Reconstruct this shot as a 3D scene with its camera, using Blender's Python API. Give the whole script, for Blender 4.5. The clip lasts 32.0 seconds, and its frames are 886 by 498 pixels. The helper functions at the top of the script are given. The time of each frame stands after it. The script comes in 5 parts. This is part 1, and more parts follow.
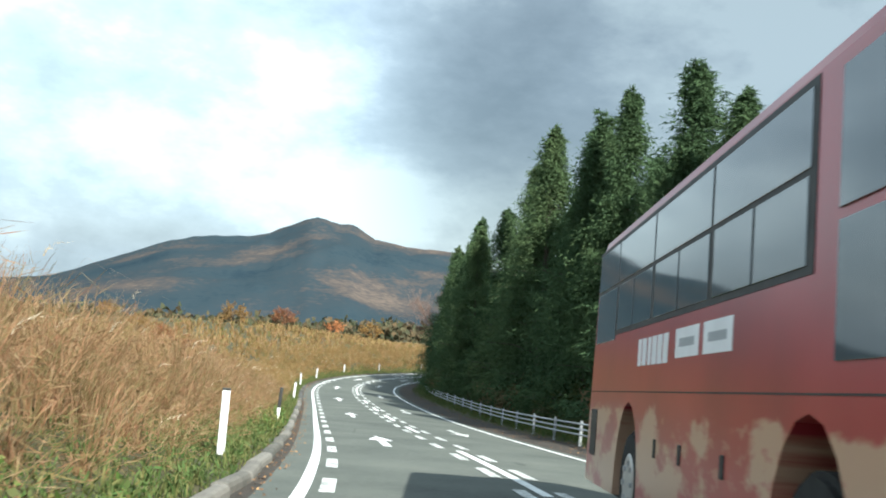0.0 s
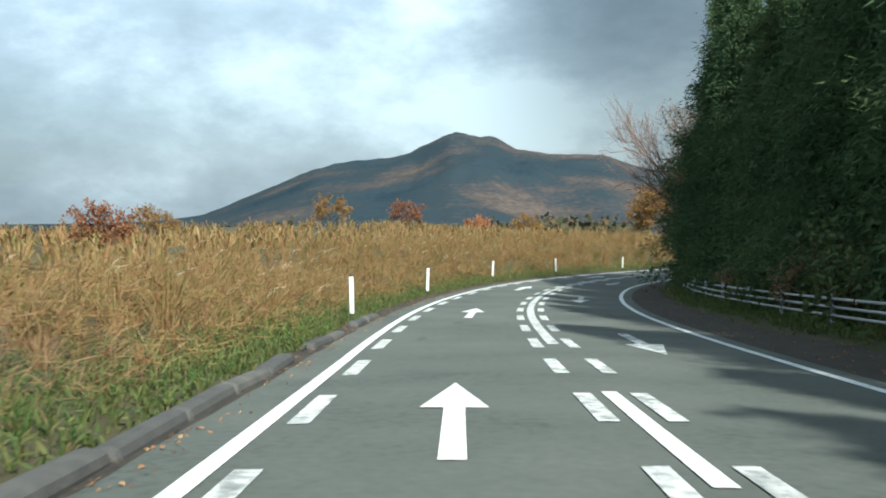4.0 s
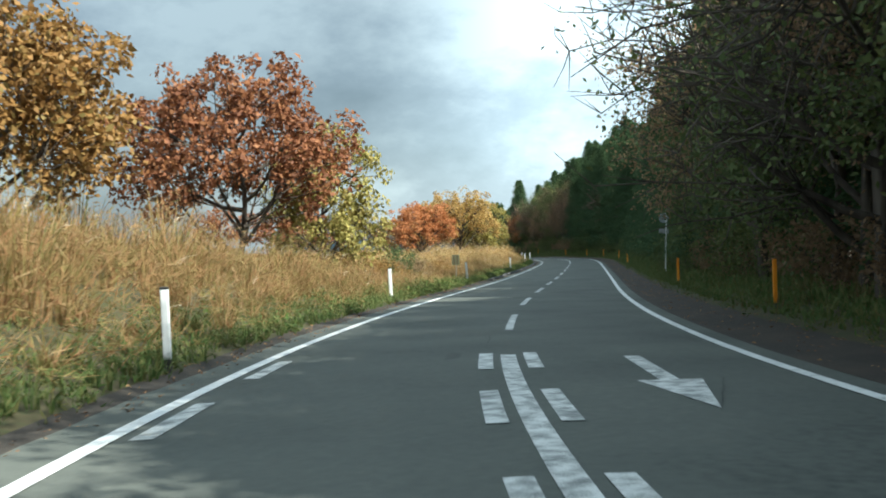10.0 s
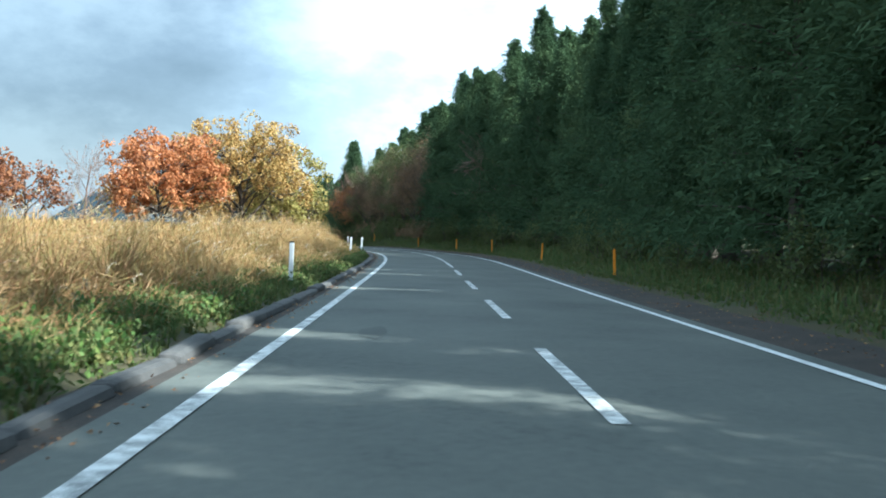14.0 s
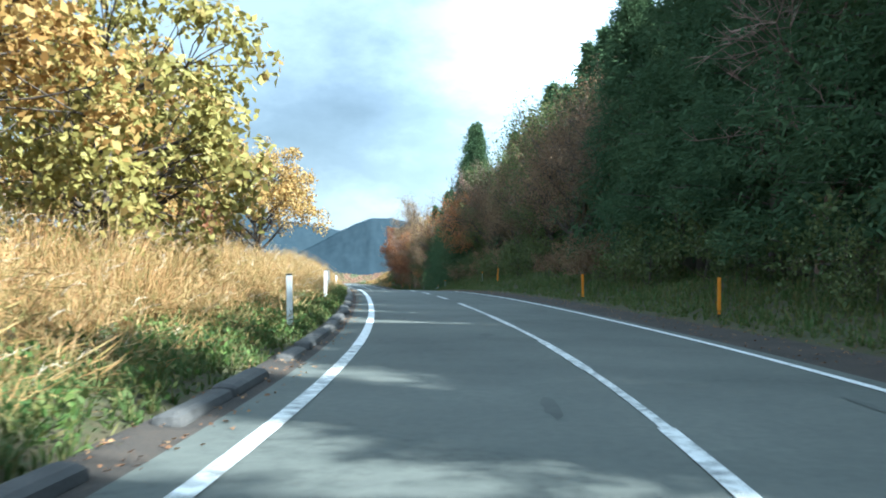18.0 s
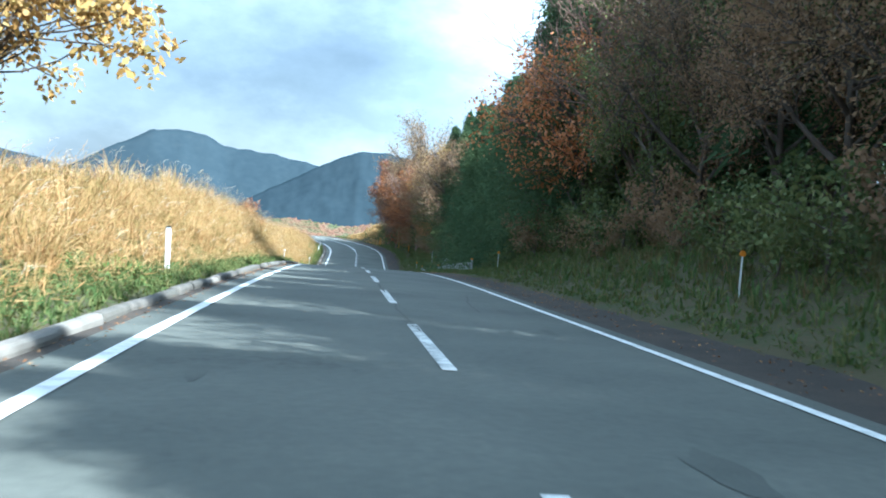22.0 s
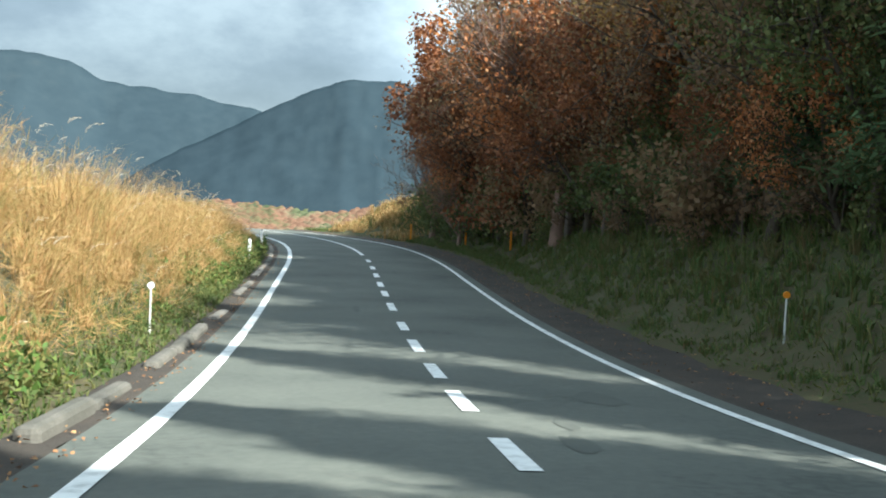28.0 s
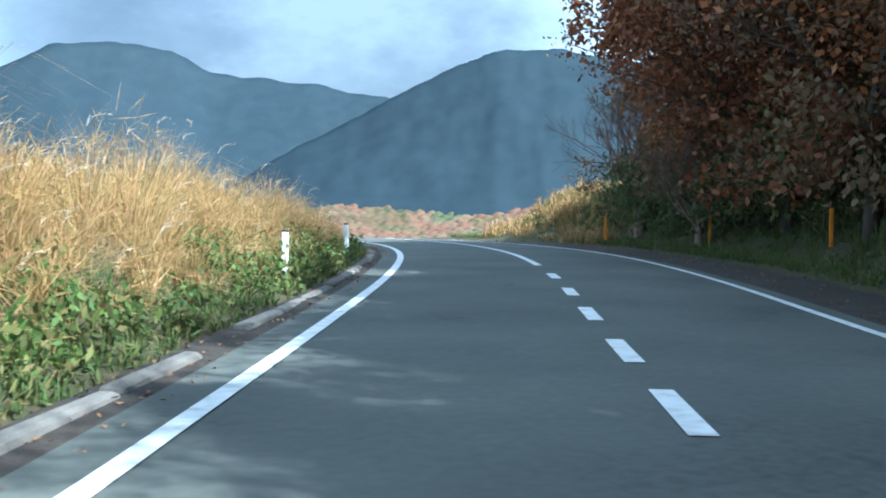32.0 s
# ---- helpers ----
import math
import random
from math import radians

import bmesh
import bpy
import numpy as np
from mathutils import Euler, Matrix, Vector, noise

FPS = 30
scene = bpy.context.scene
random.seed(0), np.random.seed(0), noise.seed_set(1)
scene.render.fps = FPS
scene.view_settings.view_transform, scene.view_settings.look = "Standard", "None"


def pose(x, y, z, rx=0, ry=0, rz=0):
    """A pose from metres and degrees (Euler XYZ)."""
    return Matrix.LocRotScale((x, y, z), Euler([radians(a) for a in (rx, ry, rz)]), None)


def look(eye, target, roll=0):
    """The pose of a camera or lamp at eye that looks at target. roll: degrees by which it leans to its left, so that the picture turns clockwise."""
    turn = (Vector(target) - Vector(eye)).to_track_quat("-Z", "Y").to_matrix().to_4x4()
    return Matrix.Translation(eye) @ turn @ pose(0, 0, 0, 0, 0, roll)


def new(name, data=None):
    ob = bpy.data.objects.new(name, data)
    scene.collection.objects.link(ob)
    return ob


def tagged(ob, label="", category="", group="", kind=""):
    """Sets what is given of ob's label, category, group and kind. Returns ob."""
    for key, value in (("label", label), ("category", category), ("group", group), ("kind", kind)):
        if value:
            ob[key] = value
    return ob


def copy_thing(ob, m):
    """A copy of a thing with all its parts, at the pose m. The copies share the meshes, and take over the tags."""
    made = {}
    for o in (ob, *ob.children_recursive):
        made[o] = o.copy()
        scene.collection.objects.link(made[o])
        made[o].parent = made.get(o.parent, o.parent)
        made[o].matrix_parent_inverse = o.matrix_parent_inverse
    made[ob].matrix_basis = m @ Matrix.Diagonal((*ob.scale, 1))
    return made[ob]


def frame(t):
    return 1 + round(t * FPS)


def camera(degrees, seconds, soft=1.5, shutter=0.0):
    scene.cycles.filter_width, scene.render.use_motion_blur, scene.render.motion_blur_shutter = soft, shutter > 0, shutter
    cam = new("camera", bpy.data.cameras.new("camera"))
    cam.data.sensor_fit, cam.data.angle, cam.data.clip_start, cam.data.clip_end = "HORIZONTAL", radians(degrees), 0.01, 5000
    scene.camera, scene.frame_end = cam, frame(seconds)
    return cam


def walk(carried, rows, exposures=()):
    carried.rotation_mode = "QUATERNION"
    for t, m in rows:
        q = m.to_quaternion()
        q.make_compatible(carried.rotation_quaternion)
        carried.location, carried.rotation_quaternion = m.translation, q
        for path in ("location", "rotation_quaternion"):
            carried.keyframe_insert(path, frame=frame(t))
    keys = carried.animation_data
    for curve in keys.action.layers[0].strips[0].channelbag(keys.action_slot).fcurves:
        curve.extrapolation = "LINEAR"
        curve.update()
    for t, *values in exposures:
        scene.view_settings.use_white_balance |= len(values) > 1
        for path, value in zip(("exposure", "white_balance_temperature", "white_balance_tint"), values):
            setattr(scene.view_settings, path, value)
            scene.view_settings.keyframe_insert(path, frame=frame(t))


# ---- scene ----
cam = camera(48.3, 32.0, soft=1.9, shutter=0.12)
PATH = [
    (0.0, pose(-0.89, 15.05, -0.239, 91.97, -5.23, -0.04)),
    (0.5, pose(-0.76, 21.94, -1.004, 93.08, -2.95, 4.23)),
    (1.0, pose(-1.12, 29.05, -1.814, 92.55, -1.55, 8.37)),
    (1.5, pose(-1.74, 36.20, -2.640, 87.87, -0.20, 11.01)),
    (2.0, pose(-2.45, 43.40, -3.472, 86.52, 0.37, 7.73)),
    (2.5, pose(-3.25, 50.74, -4.301, 86.42, 0.46, 8.50)),
    (4.5, pose(-6.87, 80.67, -7.254, 86.78, -0.46, 7.90)),
    (5.0, pose(-7.84, 88.07, -7.857, 87.55, -1.79, 6.28)),
    (5.5, pose(-8.66, 95.57, -8.424, 87.99, -0.44, 4.37)),
    (6.0, pose(-9.33, 103.09, -8.959, 88.47, -0.90, 1.68)),
    (6.5, pose(-9.59, 110.61, -9.457, 88.88, 0.28, -0.68)),
    (7.0, pose(-9.33, 118.14, -9.924, 89.30, 0.92, -3.52)),
    (7.5, pose(-8.62, 125.70, -10.374, 89.52, 1.93, -7.21)),
    (8.0, pose(-7.47, 133.17, -10.814, 89.92, 1.32, -11.81)),
    (8.5, pose(-5.77, 140.42, -11.233, 90.28, 1.72, -16.61)),
    (9.0, pose(-3.71, 147.51, -11.630, 89.76, 1.53, -20.85)),
    (9.5, pose(-1.23, 154.44, -12.004, 88.97, 1.84, -24.63)),
    (10.0, pose(1.69, 161.16, -12.357, 88.41, 2.03, -28.01)),
    (10.5, pose(4.86, 167.77, -12.686, 88.03, 1.62, -31.84)),
    (11.0, pose(8.68, 174.35, -13.004, 87.91, 1.57, -35.00)),
    (11.5, pose(12.75, 180.97, -13.313, 87.89, 1.12, -37.95)),
    (12.0, pose(17.13, 187.48, -13.620, 88.19, 0.85, -40.14)),
    (12.5, pose(21.60, 194.00, -13.926, 88.57, -0.84, -40.98)),
    (13.0, pose(26.14, 200.45, -14.224, 88.45, -1.81, -40.63)),
    (13.5, pose(30.80, 206.77, -14.510, 88.16, -2.33, -38.75)),
    (14.0, pose(35.46, 213.07, -14.781, 87.73, -1.94, -37.53)),
    (14.5, pose(40.19, 219.40, -15.033, 87.24, -2.68, -37.59)),
    (16.5, pose(59.35, 245.13, -15.968, 88.47, -0.78, -32.85)),
    (17.0, pose(64.02, 251.70, -16.176, 89.23, -1.05, -30.51)),
    (17.5, pose(68.63, 258.32, -16.367, 89.80, -2.11, -29.08)),
    (18.0, pose(73.00, 264.95, -16.551, 89.52, -1.05, -28.47)),
    (18.5, pose(77.15, 271.49, -16.744, 87.96, -1.58, -27.19)),
    (19.0, pose(81.01, 278.25, -16.964, 86.63, -1.43, -24.68)),
    (19.5, pose(84.59, 285.20, -17.198, 85.14, -1.29, -21.66)),
    (20.0, pose(88.11, 292.40, -17.429, 85.56, -1.62, -20.08)),
    (20.5, pose(91.46, 299.71, -17.660, 86.84, -1.92, -20.73)),
    (21.0, pose(94.51, 307.02, -17.904, 86.95, -2.49, -22.82)),
    (21.5, pose(97.48, 314.34, -18.173, 86.74, -2.99, -25.60)),
    (22.0, pose(100.43, 321.67, -18.473, 86.93, -4.47, -28.72)),
    (22.5, pose(103.43, 329.05, -18.811, 87.27, -4.18, -31.23)),
    (23.0, pose(106.57, 336.51, -19.191, 87.77, -3.51, -32.13)),
    (23.5, pose(109.75, 344.17, -19.608, 88.53, -2.33, -31.21)),
    (24.0, pose(113.20, 352.24, -20.071, 90.00, -1.37, -29.43)),
    (24.5, pose(117.95, 363.43, -20.794, 90.72, -0.89, -29.25)),
    (25.0, pose(122.02, 373.16, -21.517, 90.45, -1.89, -30.81)),
    (25.5, pose(124.45, 378.91, -21.997, 89.28, -2.34, -30.45)),
    (27.5, pose(133.12, 399.21, -24.090, 88.55, -3.25, -27.04)),
    (28.0, pose(134.80, 403.14, -24.537, 87.59, -2.83, -30.40)),
    (28.5, pose(136.09, 406.01, -24.848, 87.62, -1.85, -33.98)),
    (29.0, pose(137.18, 408.44, -25.086, 89.53, -1.89, -36.71)),
    (29.5, pose(138.49, 411.21, -25.330, 92.53, -2.18, -33.44)),
    (30.0, pose(139.83, 413.92, -25.536, 92.05, -2.19, -26.10)),
    (30.5, pose(141.04, 416.25, -25.680, 91.31, -1.49, -21.94)),
    (31.0, pose(142.20, 418.68, -25.791, 90.52, -0.86, -20.10)),
    (31.5, pose(143.30, 421.26, -25.870, 89.38, -0.97, -19.62)),
    (32.0, pose(144.49, 424.06, -25.921, 88.30, -0.68, -21.36)),
]
# road: compass heading (degrees, to the left) and gradient (percent) every 10 m from 20 m before the start
TURNS = [-17.78, -13.16, -8.54, -3.92, 0.7, 4.82, 6.64, 7.06, 6.92, 7.12, 7.41, 7.06, 4.97, 0.94,
         -3.47, -8.33, -13.54, -18.15, -22.39, -27.64, -32.23, -34.78, -36.15, -36.7, -36.61, -36.38, -36.36, -36.23,
         -36.27, -36.03, -34.95, -32.5, -28.77, -25.99, -24.48, -23.68, -22.9, -22.72, -22.65, -22.84, -23.36, -23.32,
         -23.19, -23.06, -23.01, -23.31, -23.78, -24.22, -24.23, -24.14, -24.08, -20.1, -13.9, -7.6, -2]
GRADES = [-10.35, -10.42, -10.51, -10.67, -10.96, -11.4, -11.49, -11.13, -10.44, -9.47, -8.48, -7.69, -7.17, -6.53,
         -6.02, -5.91, -5.63, -5.2, -4.84, -4.35, -4, -3.92, -3.87, -3.7, -3.49, -3.13, -3.05, -2.92,
         -2.73, -2.55, -2.27, -2.34, -2.81, -3.03, -2.78, -2.99, -3.37, -3.89, -4.49, -4.98, -5.2, -5.84,
         -6.59, -7.55, -8.86, -10.24, -10.55, -7.27, -2.36, 1.01, 1.91, 1.03, -0.06, -0.54, -0.74]
EXPOSURES = [(0, 1.30, 6000, 2), (1, 1.00, 5700, 2), (2.5, 0.85, 5800, 2), (5, 0.90, 5900, 0), (8, 0.90, 5900, 0), (10, 1.35, 6000, 0), (13, 1.65, 5400, 0), (18, 2.00, 5250, 0), (20, 2.05, 5200, 0), (23, 2.08, 5050, 2), (25, 1.90, 5150, 2), (27.5, 1.70, 6000, 2), (28.5, 1.75, 5900, 2), (29, 1.85, 5400, 2), (30, 2.15, 5150, 2), (31, 1.95, 4950, 2), (32, 1.75, 4950, 2)]
walk(cam, PATH, EXPOSURES)

# ---- the line of the road ----
RS = np.arange(-20.0, 641.0, 1.0)
_node = -20.0 + 10.0 * np.arange(len(TURNS))
_head = np.radians(np.interp(RS, _node, TURNS))
_grade = np.interp(RS, _node, GRADES) / 100.0
_grade = np.where(RS > 525, -0.03, _grade)
RX = np.concatenate([[0], np.cumsum(-np.sin((_head[1:] + _head[:-1]) / 2))])
RY = np.concatenate([[0], np.cumsum(np.cos((_head[1:] + _head[:-1]) / 2))])
RZ = np.concatenate([[0], np.cumsum((_grade[1:] + _grade[:-1]) / 2)])
RX, RY, RZ = RX - RX[20], RY - RY[20], RZ - RZ[20]


def along(s, off=0.0, up=0.0):
    """Points at station s, off metres to the right of the centre line, up metres over the asphalt."""
    s = np.asarray(s, float)
    h = np.interp(s, RS, _head)
    return np.stack([np.interp(s, RS, RX) + off * np.cos(h), np.interp(s, RS, RY) + off * np.sin(h),
                     np.interp(s, RS, RZ) + up + 0 * h], -1)


def heading(s):
    return math.degrees(float(np.interp(s, RS, _head)))


def lane_left(s):
    """Distance of the left edge line from the centre line."""
    return np.interp(s, [0, 90, 150, 180, 230, 300, 330, 400, 450, 470], [3.48, 3.52, 3.66, 3.64, 3.36, 3.32, 3.43, 3.34, 3.26, 3.42])


LANE_R = 3.32
BANK_L = ([-20, 30, 55, 80, 110, 130, 150, 165, 175, 195, 220, 260, 290, 330, 370, 398, 412, 455, 472, 490, 520, 640],
          [1.7, 1.6, 1.3, 0.7, 0.7, 1.7, 1.7, 2.0, 2.1, 1.0, -0.2, 0.1, 0.3, 0.5, 1.0, 2.1, 2.8, 2.4, 1.8, 0.9, 0.4, -1.0])
BANK_R = ([-20, 150, 200, 260, 330, 360, 400, 412, 436, 447, 455, 500, 508, 516, 524, 640], [-0.1, 0.0, 0.5, 0.6, 1.2, 2.2, 2.2, -0.5, -0.5, 0.2, 2.8, 2.8, 2.6, 2.2, -1.0, -1.0])
FOOT_R = ([-20, 440, 475, 488, 504, 512, 640], [6.0, 6.0, 6.2, 7.0, 7.0, 5.6, 6.0])


def profile(s, off):
    """Height of the ground over the asphalt at that station and offset."""
    u = -off
    bl, br = np.interp(s, *BANK_L), np.interp(s, *BANK_R)
    left = np.interp(u, [0, 4.2, 4.7, 5.6], [-0.18, -0.18, 0.0, 0.12]) + bl * np.clip((u - 5.6) / 5.0, 0, 1) ** 0.8
    right = np.interp(off, [0, 4.2, 4.8, 6.0], [-0.14, -0.14, 0.0, 0.1]) + br * np.clip((off - np.interp(s, *FOOT_R)) / np.interp(s, [430, 460], [4.0, 3.2]), 0, 1) + 0.12 * br * np.clip(off - 10, 0, 25)
    return np.where(off < 0, left, right)


def locate(x, y):
    """Station and offset of points, by the nearest sample of the road."""
    s_out, o_out = np.empty(len(x)), np.empty(len(x))
    cx, cy, ch = RX[::2], RY[::2], _head[::2]
    for i in range(0, len(x), 4000):
        a, b = x[i:i + 4000], y[i:i + 4000]
        j = ((a[:, None] - cx) ** 2 + (b[:, None] - cy) ** 2).argmin(1)
        dx, dy = a - cx[j], b - cy[j]
        s_out[i:i + 4000] = RS[::2][j] - np.sin(ch[j]) * dx + np.cos(ch[j]) * dy
        side = np.cos(ch[j]) * dx + np.sin(ch[j]) * dy
        o_out[i:i + 4000] = np.where(side < 0, -1, 1) * np.hypot(dx, dy)
        near = np.hypot(dx, dy) < 40
        o_out[i:i + 4000] = np.where(near, side, o_out[i:i + 4000])
    return s_out, o_out


def ground_height(x, y):
    x, y = np.atleast_1d(np.asarray(x, float)), np.atleast_1d(np.asarray(y, float))
    s, o = locate(x, y)
    s = np.clip(s, -20, 640)
    far = np.abs(o)
    z = np.interp(s, RS, RZ) + profile(s, o)
    z += np.clip(far - 12, 0, 50) / 50 * (np.sin(x * 0.05) * np.cos(y * 0.043) * 0.8)
    return z - np.clip(far - 70, 0, 400) * 0.07 - np.clip(far - 330, 0, 700) * 0.2


def on_ground(s, off):
    q = along(s, off)
    return Vector((q[0], q[1], float(ground_height(q[0], q[1])[0])))


# ---- light ----
SUN_AZ, SUN_EL = 30.0, 40.0          # light travels towards this heading (to the left of +y)
world = bpy.data.worlds.new("sky")
scene.world = world
world.use_nodes = True
wn, wl = world.node_tree.nodes, world.node_tree.links
wn.clear()
w_out, w_bg = wn.new("ShaderNodeOutputWorld"), wn.new("ShaderNodeBackground")
w_sky = wn.new("ShaderNodeTexSky")
w_sky.sky_type, w_sky.sun_disc = "NISHITA", False
w_sky.sun_elevation, w_sky.sun_rotation = radians(SUN_EL), radians(180 - SUN_AZ)
w_scale = wn.new("ShaderNodeVectorMath"); w_scale.operation = "SCALE"; w_scale.inputs["Scale"].default_value = 0.10
w_co = wn.new("ShaderNodeTexCoord")
w_map = wn.new("ShaderNodeMapping"); w_map.inputs["Scale"].default_value = (1.0, 1.0, 1.9); w_map.inputs["Location"].default_value = (3.1, 0.4, 0.0)
w_noise = wn.new("ShaderNodeTexNoise")
w_noise.inputs["Scale"].default_value, w_noise.inputs["Detail"].default_value, w_noise.inputs["Roughness"].default_value = 2.8, 10.0, 0.60
w_ramp = wn.new("ShaderNodeValToRGB")
w_ramp.color_ramp.elements[0].position, w_ramp.color_ramp.elements[0].color = 0.39, (0.38, 0.455, 0.51, 1)
w_ramp.color_ramp.elements[1].position, w_ramp.color_ramp.elements[1].color = 0.61, (0.84, 0.95, 1.0, 1)
_e = w_ramp.color_ramp.elements.new(0.5); _e.color = (0.53, 0.62, 0.69, 1)
w_sep = wn.new("ShaderNodeSeparateXYZ")
w_lift = wn.new("ShaderNodeFloatCurve")          # hazy horizon, thin bright cloud over it, unseen zenith dimmed to deepen the shade
_c = w_lift.mapping.curves[0]
_c.points[0].location, _c.points[1].location = (0.0, 0.58), (1.0, 0.68)
for _x, _y in ((0.12, 0.74), (0.26, 0.92), (0.45, 0.80), (0.7, 0.70)):
    _c.points.new(_x, _y)
w_lift.mapping.update()
w_mul = wn.new("ShaderNodeVectorMath"); w_mul.operation = "SCALE"
w_dot = wn.new("ShaderNodeVectorMath"); w_dot.operation = "DOT_PRODUCT"          # a heavy cloud bank over the far range
w_dot.inputs[1].default_value = (math.sin(radians(13)) * math.cos(radians(14)), math.cos(radians(13)) * math.cos(radians(14)), math.sin(radians(14)))
w_bank = wn.new("ShaderNodeMapRange"); w_bank.interpolation_type = "SMOOTHSTEP"
w_bank.inputs["From Min"].default_value, w_bank.inputs["From Max"].default_value = 0.92, 0.988
w_bank.inputs["To Min"].default_value, w_bank.inputs["To Max"].default_value = 1.1, 0.37
w_both = wn.new("ShaderNodeMath"); w_both.operation = "MULTIPLY"
w_mix = wn.new("ShaderNodeMix"); w_mix.data_type = "RGBA"; w_mix.inputs["Factor"].default_value = 0.88
wl.new(w_co.outputs["Generated"], w_map.inputs["Vector"])
wl.new(w_map.outputs["Vector"], w_noise.inputs["Vector"])
wl.new(w_noise.outputs["Fac"], w_ramp.inputs["Fac"])
wl.new(w_sky.outputs["Color"], w_scale.inputs[0])
wl.new(w_scale.outputs["Vector"], w_mix.inputs["A"])
wl.new(w_co.outputs["Generated"], w_sep.inputs["Vector"])
wl.new(w_sep.outputs["Z"], w_lift.inputs["Value"])
wl.new(w_ramp.outputs["Color"], w_mul.inputs[0])
wl.new(w_co.outputs["Generated"], w_dot.inputs[0])
wl.new(w_dot.outputs["Value"], w_bank.inputs["Value"])
wl.new(w_lift.outputs["Value"], w_both.inputs[0])
wl.new(w_bank.outputs["Result"], w_both.inputs[1])
wl.new(w_both.outputs["Value"], w_mul.inputs["Scale"])
wl.new(w_mul.outputs["Vector"], w_mix.inputs["B"])
wl.new(w_mix.outputs["Result"], w_bg.inputs["Color"])
w_bg.inputs["Strength"].default_value = 0.78
wl.new(w_bg.outputs["Background"], w_out.inputs["Surface"])
sun = new("sun", bpy.data.lights.new("sun", "SUN"))
sun.data.energy, sun.data.angle, sun.data.color = 5.0, radians(0.6), (1.0, 0.93, 0.82)
_travel = Vector((-math.sin(radians(SUN_AZ)) * math.cos(radians(SUN_EL)), math.cos(radians(SUN_AZ)) * math.cos(radians(SUN_EL)), -math.sin(radians(SUN_EL))))
sun.matrix_world = look((0, 0, 60), Vector((0, 0, 60)) + _travel)


# ---- materials ----
def mat(name, stops, rough=0.8, metal=0.0, scale=3.0, detail=6.0, bump=0.0, bump_scale=40.0, island=0.0, obj=0.0, translucent=0.0, spec=0.3, fine=0.0, stretch=None, tight=0.0):
    """A surface whose colour runs through the stops by noise in world metres, with some variation by loose piece or by object."""
    m = bpy.data.materials.new(name)
    m.use_nodes = True
    n, l = m.node_tree.nodes, m.node_tree.links
    bsdf = n["Principled BSDF"]
    geo = n.new("ShaderNodeNewGeometry")
    tex = n.new("ShaderNodeTexNoise")
    tex.inputs["Scale"].default_value, tex.inputs["Detail"].default_value = scale, detail
    src = geo.outputs["Position"]
    if stretch:
        mp = n.new("ShaderNodeMapping"); mp.inputs["Scale"].default_value = stretch
        l.new(src, mp.inputs["Vector"]); src = mp.outputs["Vector"]
    l.new(src, tex.inputs["Vector"])
    value = tex.outputs["Fac"]
    def mix_in(socket, amount, value):
        a = n.new("ShaderNodeMix"); a.inputs["Factor"].default_value = amount
        l.new(value, a.inputs["A"]); l.new(socket, a.inputs["B"])
        return a.outputs["Result"]
    if fine:
        t2 = n.new("ShaderNodeTexNoise"); t2.inputs["Scale"].default_value, t2.inputs["Detail"].default_value = scale * 23.0, 3.0
        l.new(geo.outputs["Position"], t2.inputs["Vector"]); value = mix_in(t2.outputs["Fac"], fine, value)
    if island:
        value = mix_in(geo.outputs["Random Per Island"], island, value)
    if obj:
        info = n.new("ShaderNodeObjectInfo"); value = mix_in(info.outputs["Random"], obj, value)
    ramp = n.new("ShaderNodeValToRGB")
    lo, hi = 0.28 - 0.2 * island - 0.15 * obj + tight, 0.72 + 0.2 * island + 0.15 * obj - tight
    els = ramp.color_ramp.elements
    while len(els) < len(stops):
        els.new(0.5)
    for i, c in enumerate(stops):
        els[i].position = lo + (hi - lo) * i / max(1, len(stops) - 1)
        els[i].color = (*c, 1)
    l.new(value, ramp.inputs["Fac"])
    l.new(ramp.outputs["Color"], bsdf.inputs["Base Color"])
    bsdf.inputs["Roughness"].default_value, bsdf.inputs["Metallic"].default_value = rough, metal
    bsdf.inputs["Specular IOR Level"].default_value = spec
    if bump:
        b = n.new("ShaderNodeBump"); b.inputs["Strength"].default_value = bump; b.inputs["Distance"].default_value = 0.02
        t3 = n.new("ShaderNodeTexNoise"); t3.inputs["Scale"].default_value, t3.inputs["Detail"].default_value = bump_scale, 4.0
        l.new(geo.outputs["Position"], t3.inputs["Vector"]); l.new(t3.outputs["Fac"], b.inputs["Height"]); l.new(b.outputs["Normal"], bsdf.inputs["Normal"])
    if translucent:
        tr = n.new("ShaderNodeBsdfTranslucent"); l.new(ramp.outputs["Color"], tr.inputs["Color"])
        ms = n.new("ShaderNodeMixShader"); ms.inputs["Fac"].default_value = translucent
        l.new(bsdf.outputs["BSDF"], ms.inputs[1]); l.new(tr.outputs["BSDF"], ms.inputs[2])
        l.new(ms.outputs["Shader"], n["Material Output"].inputs["Surface"])
    return m


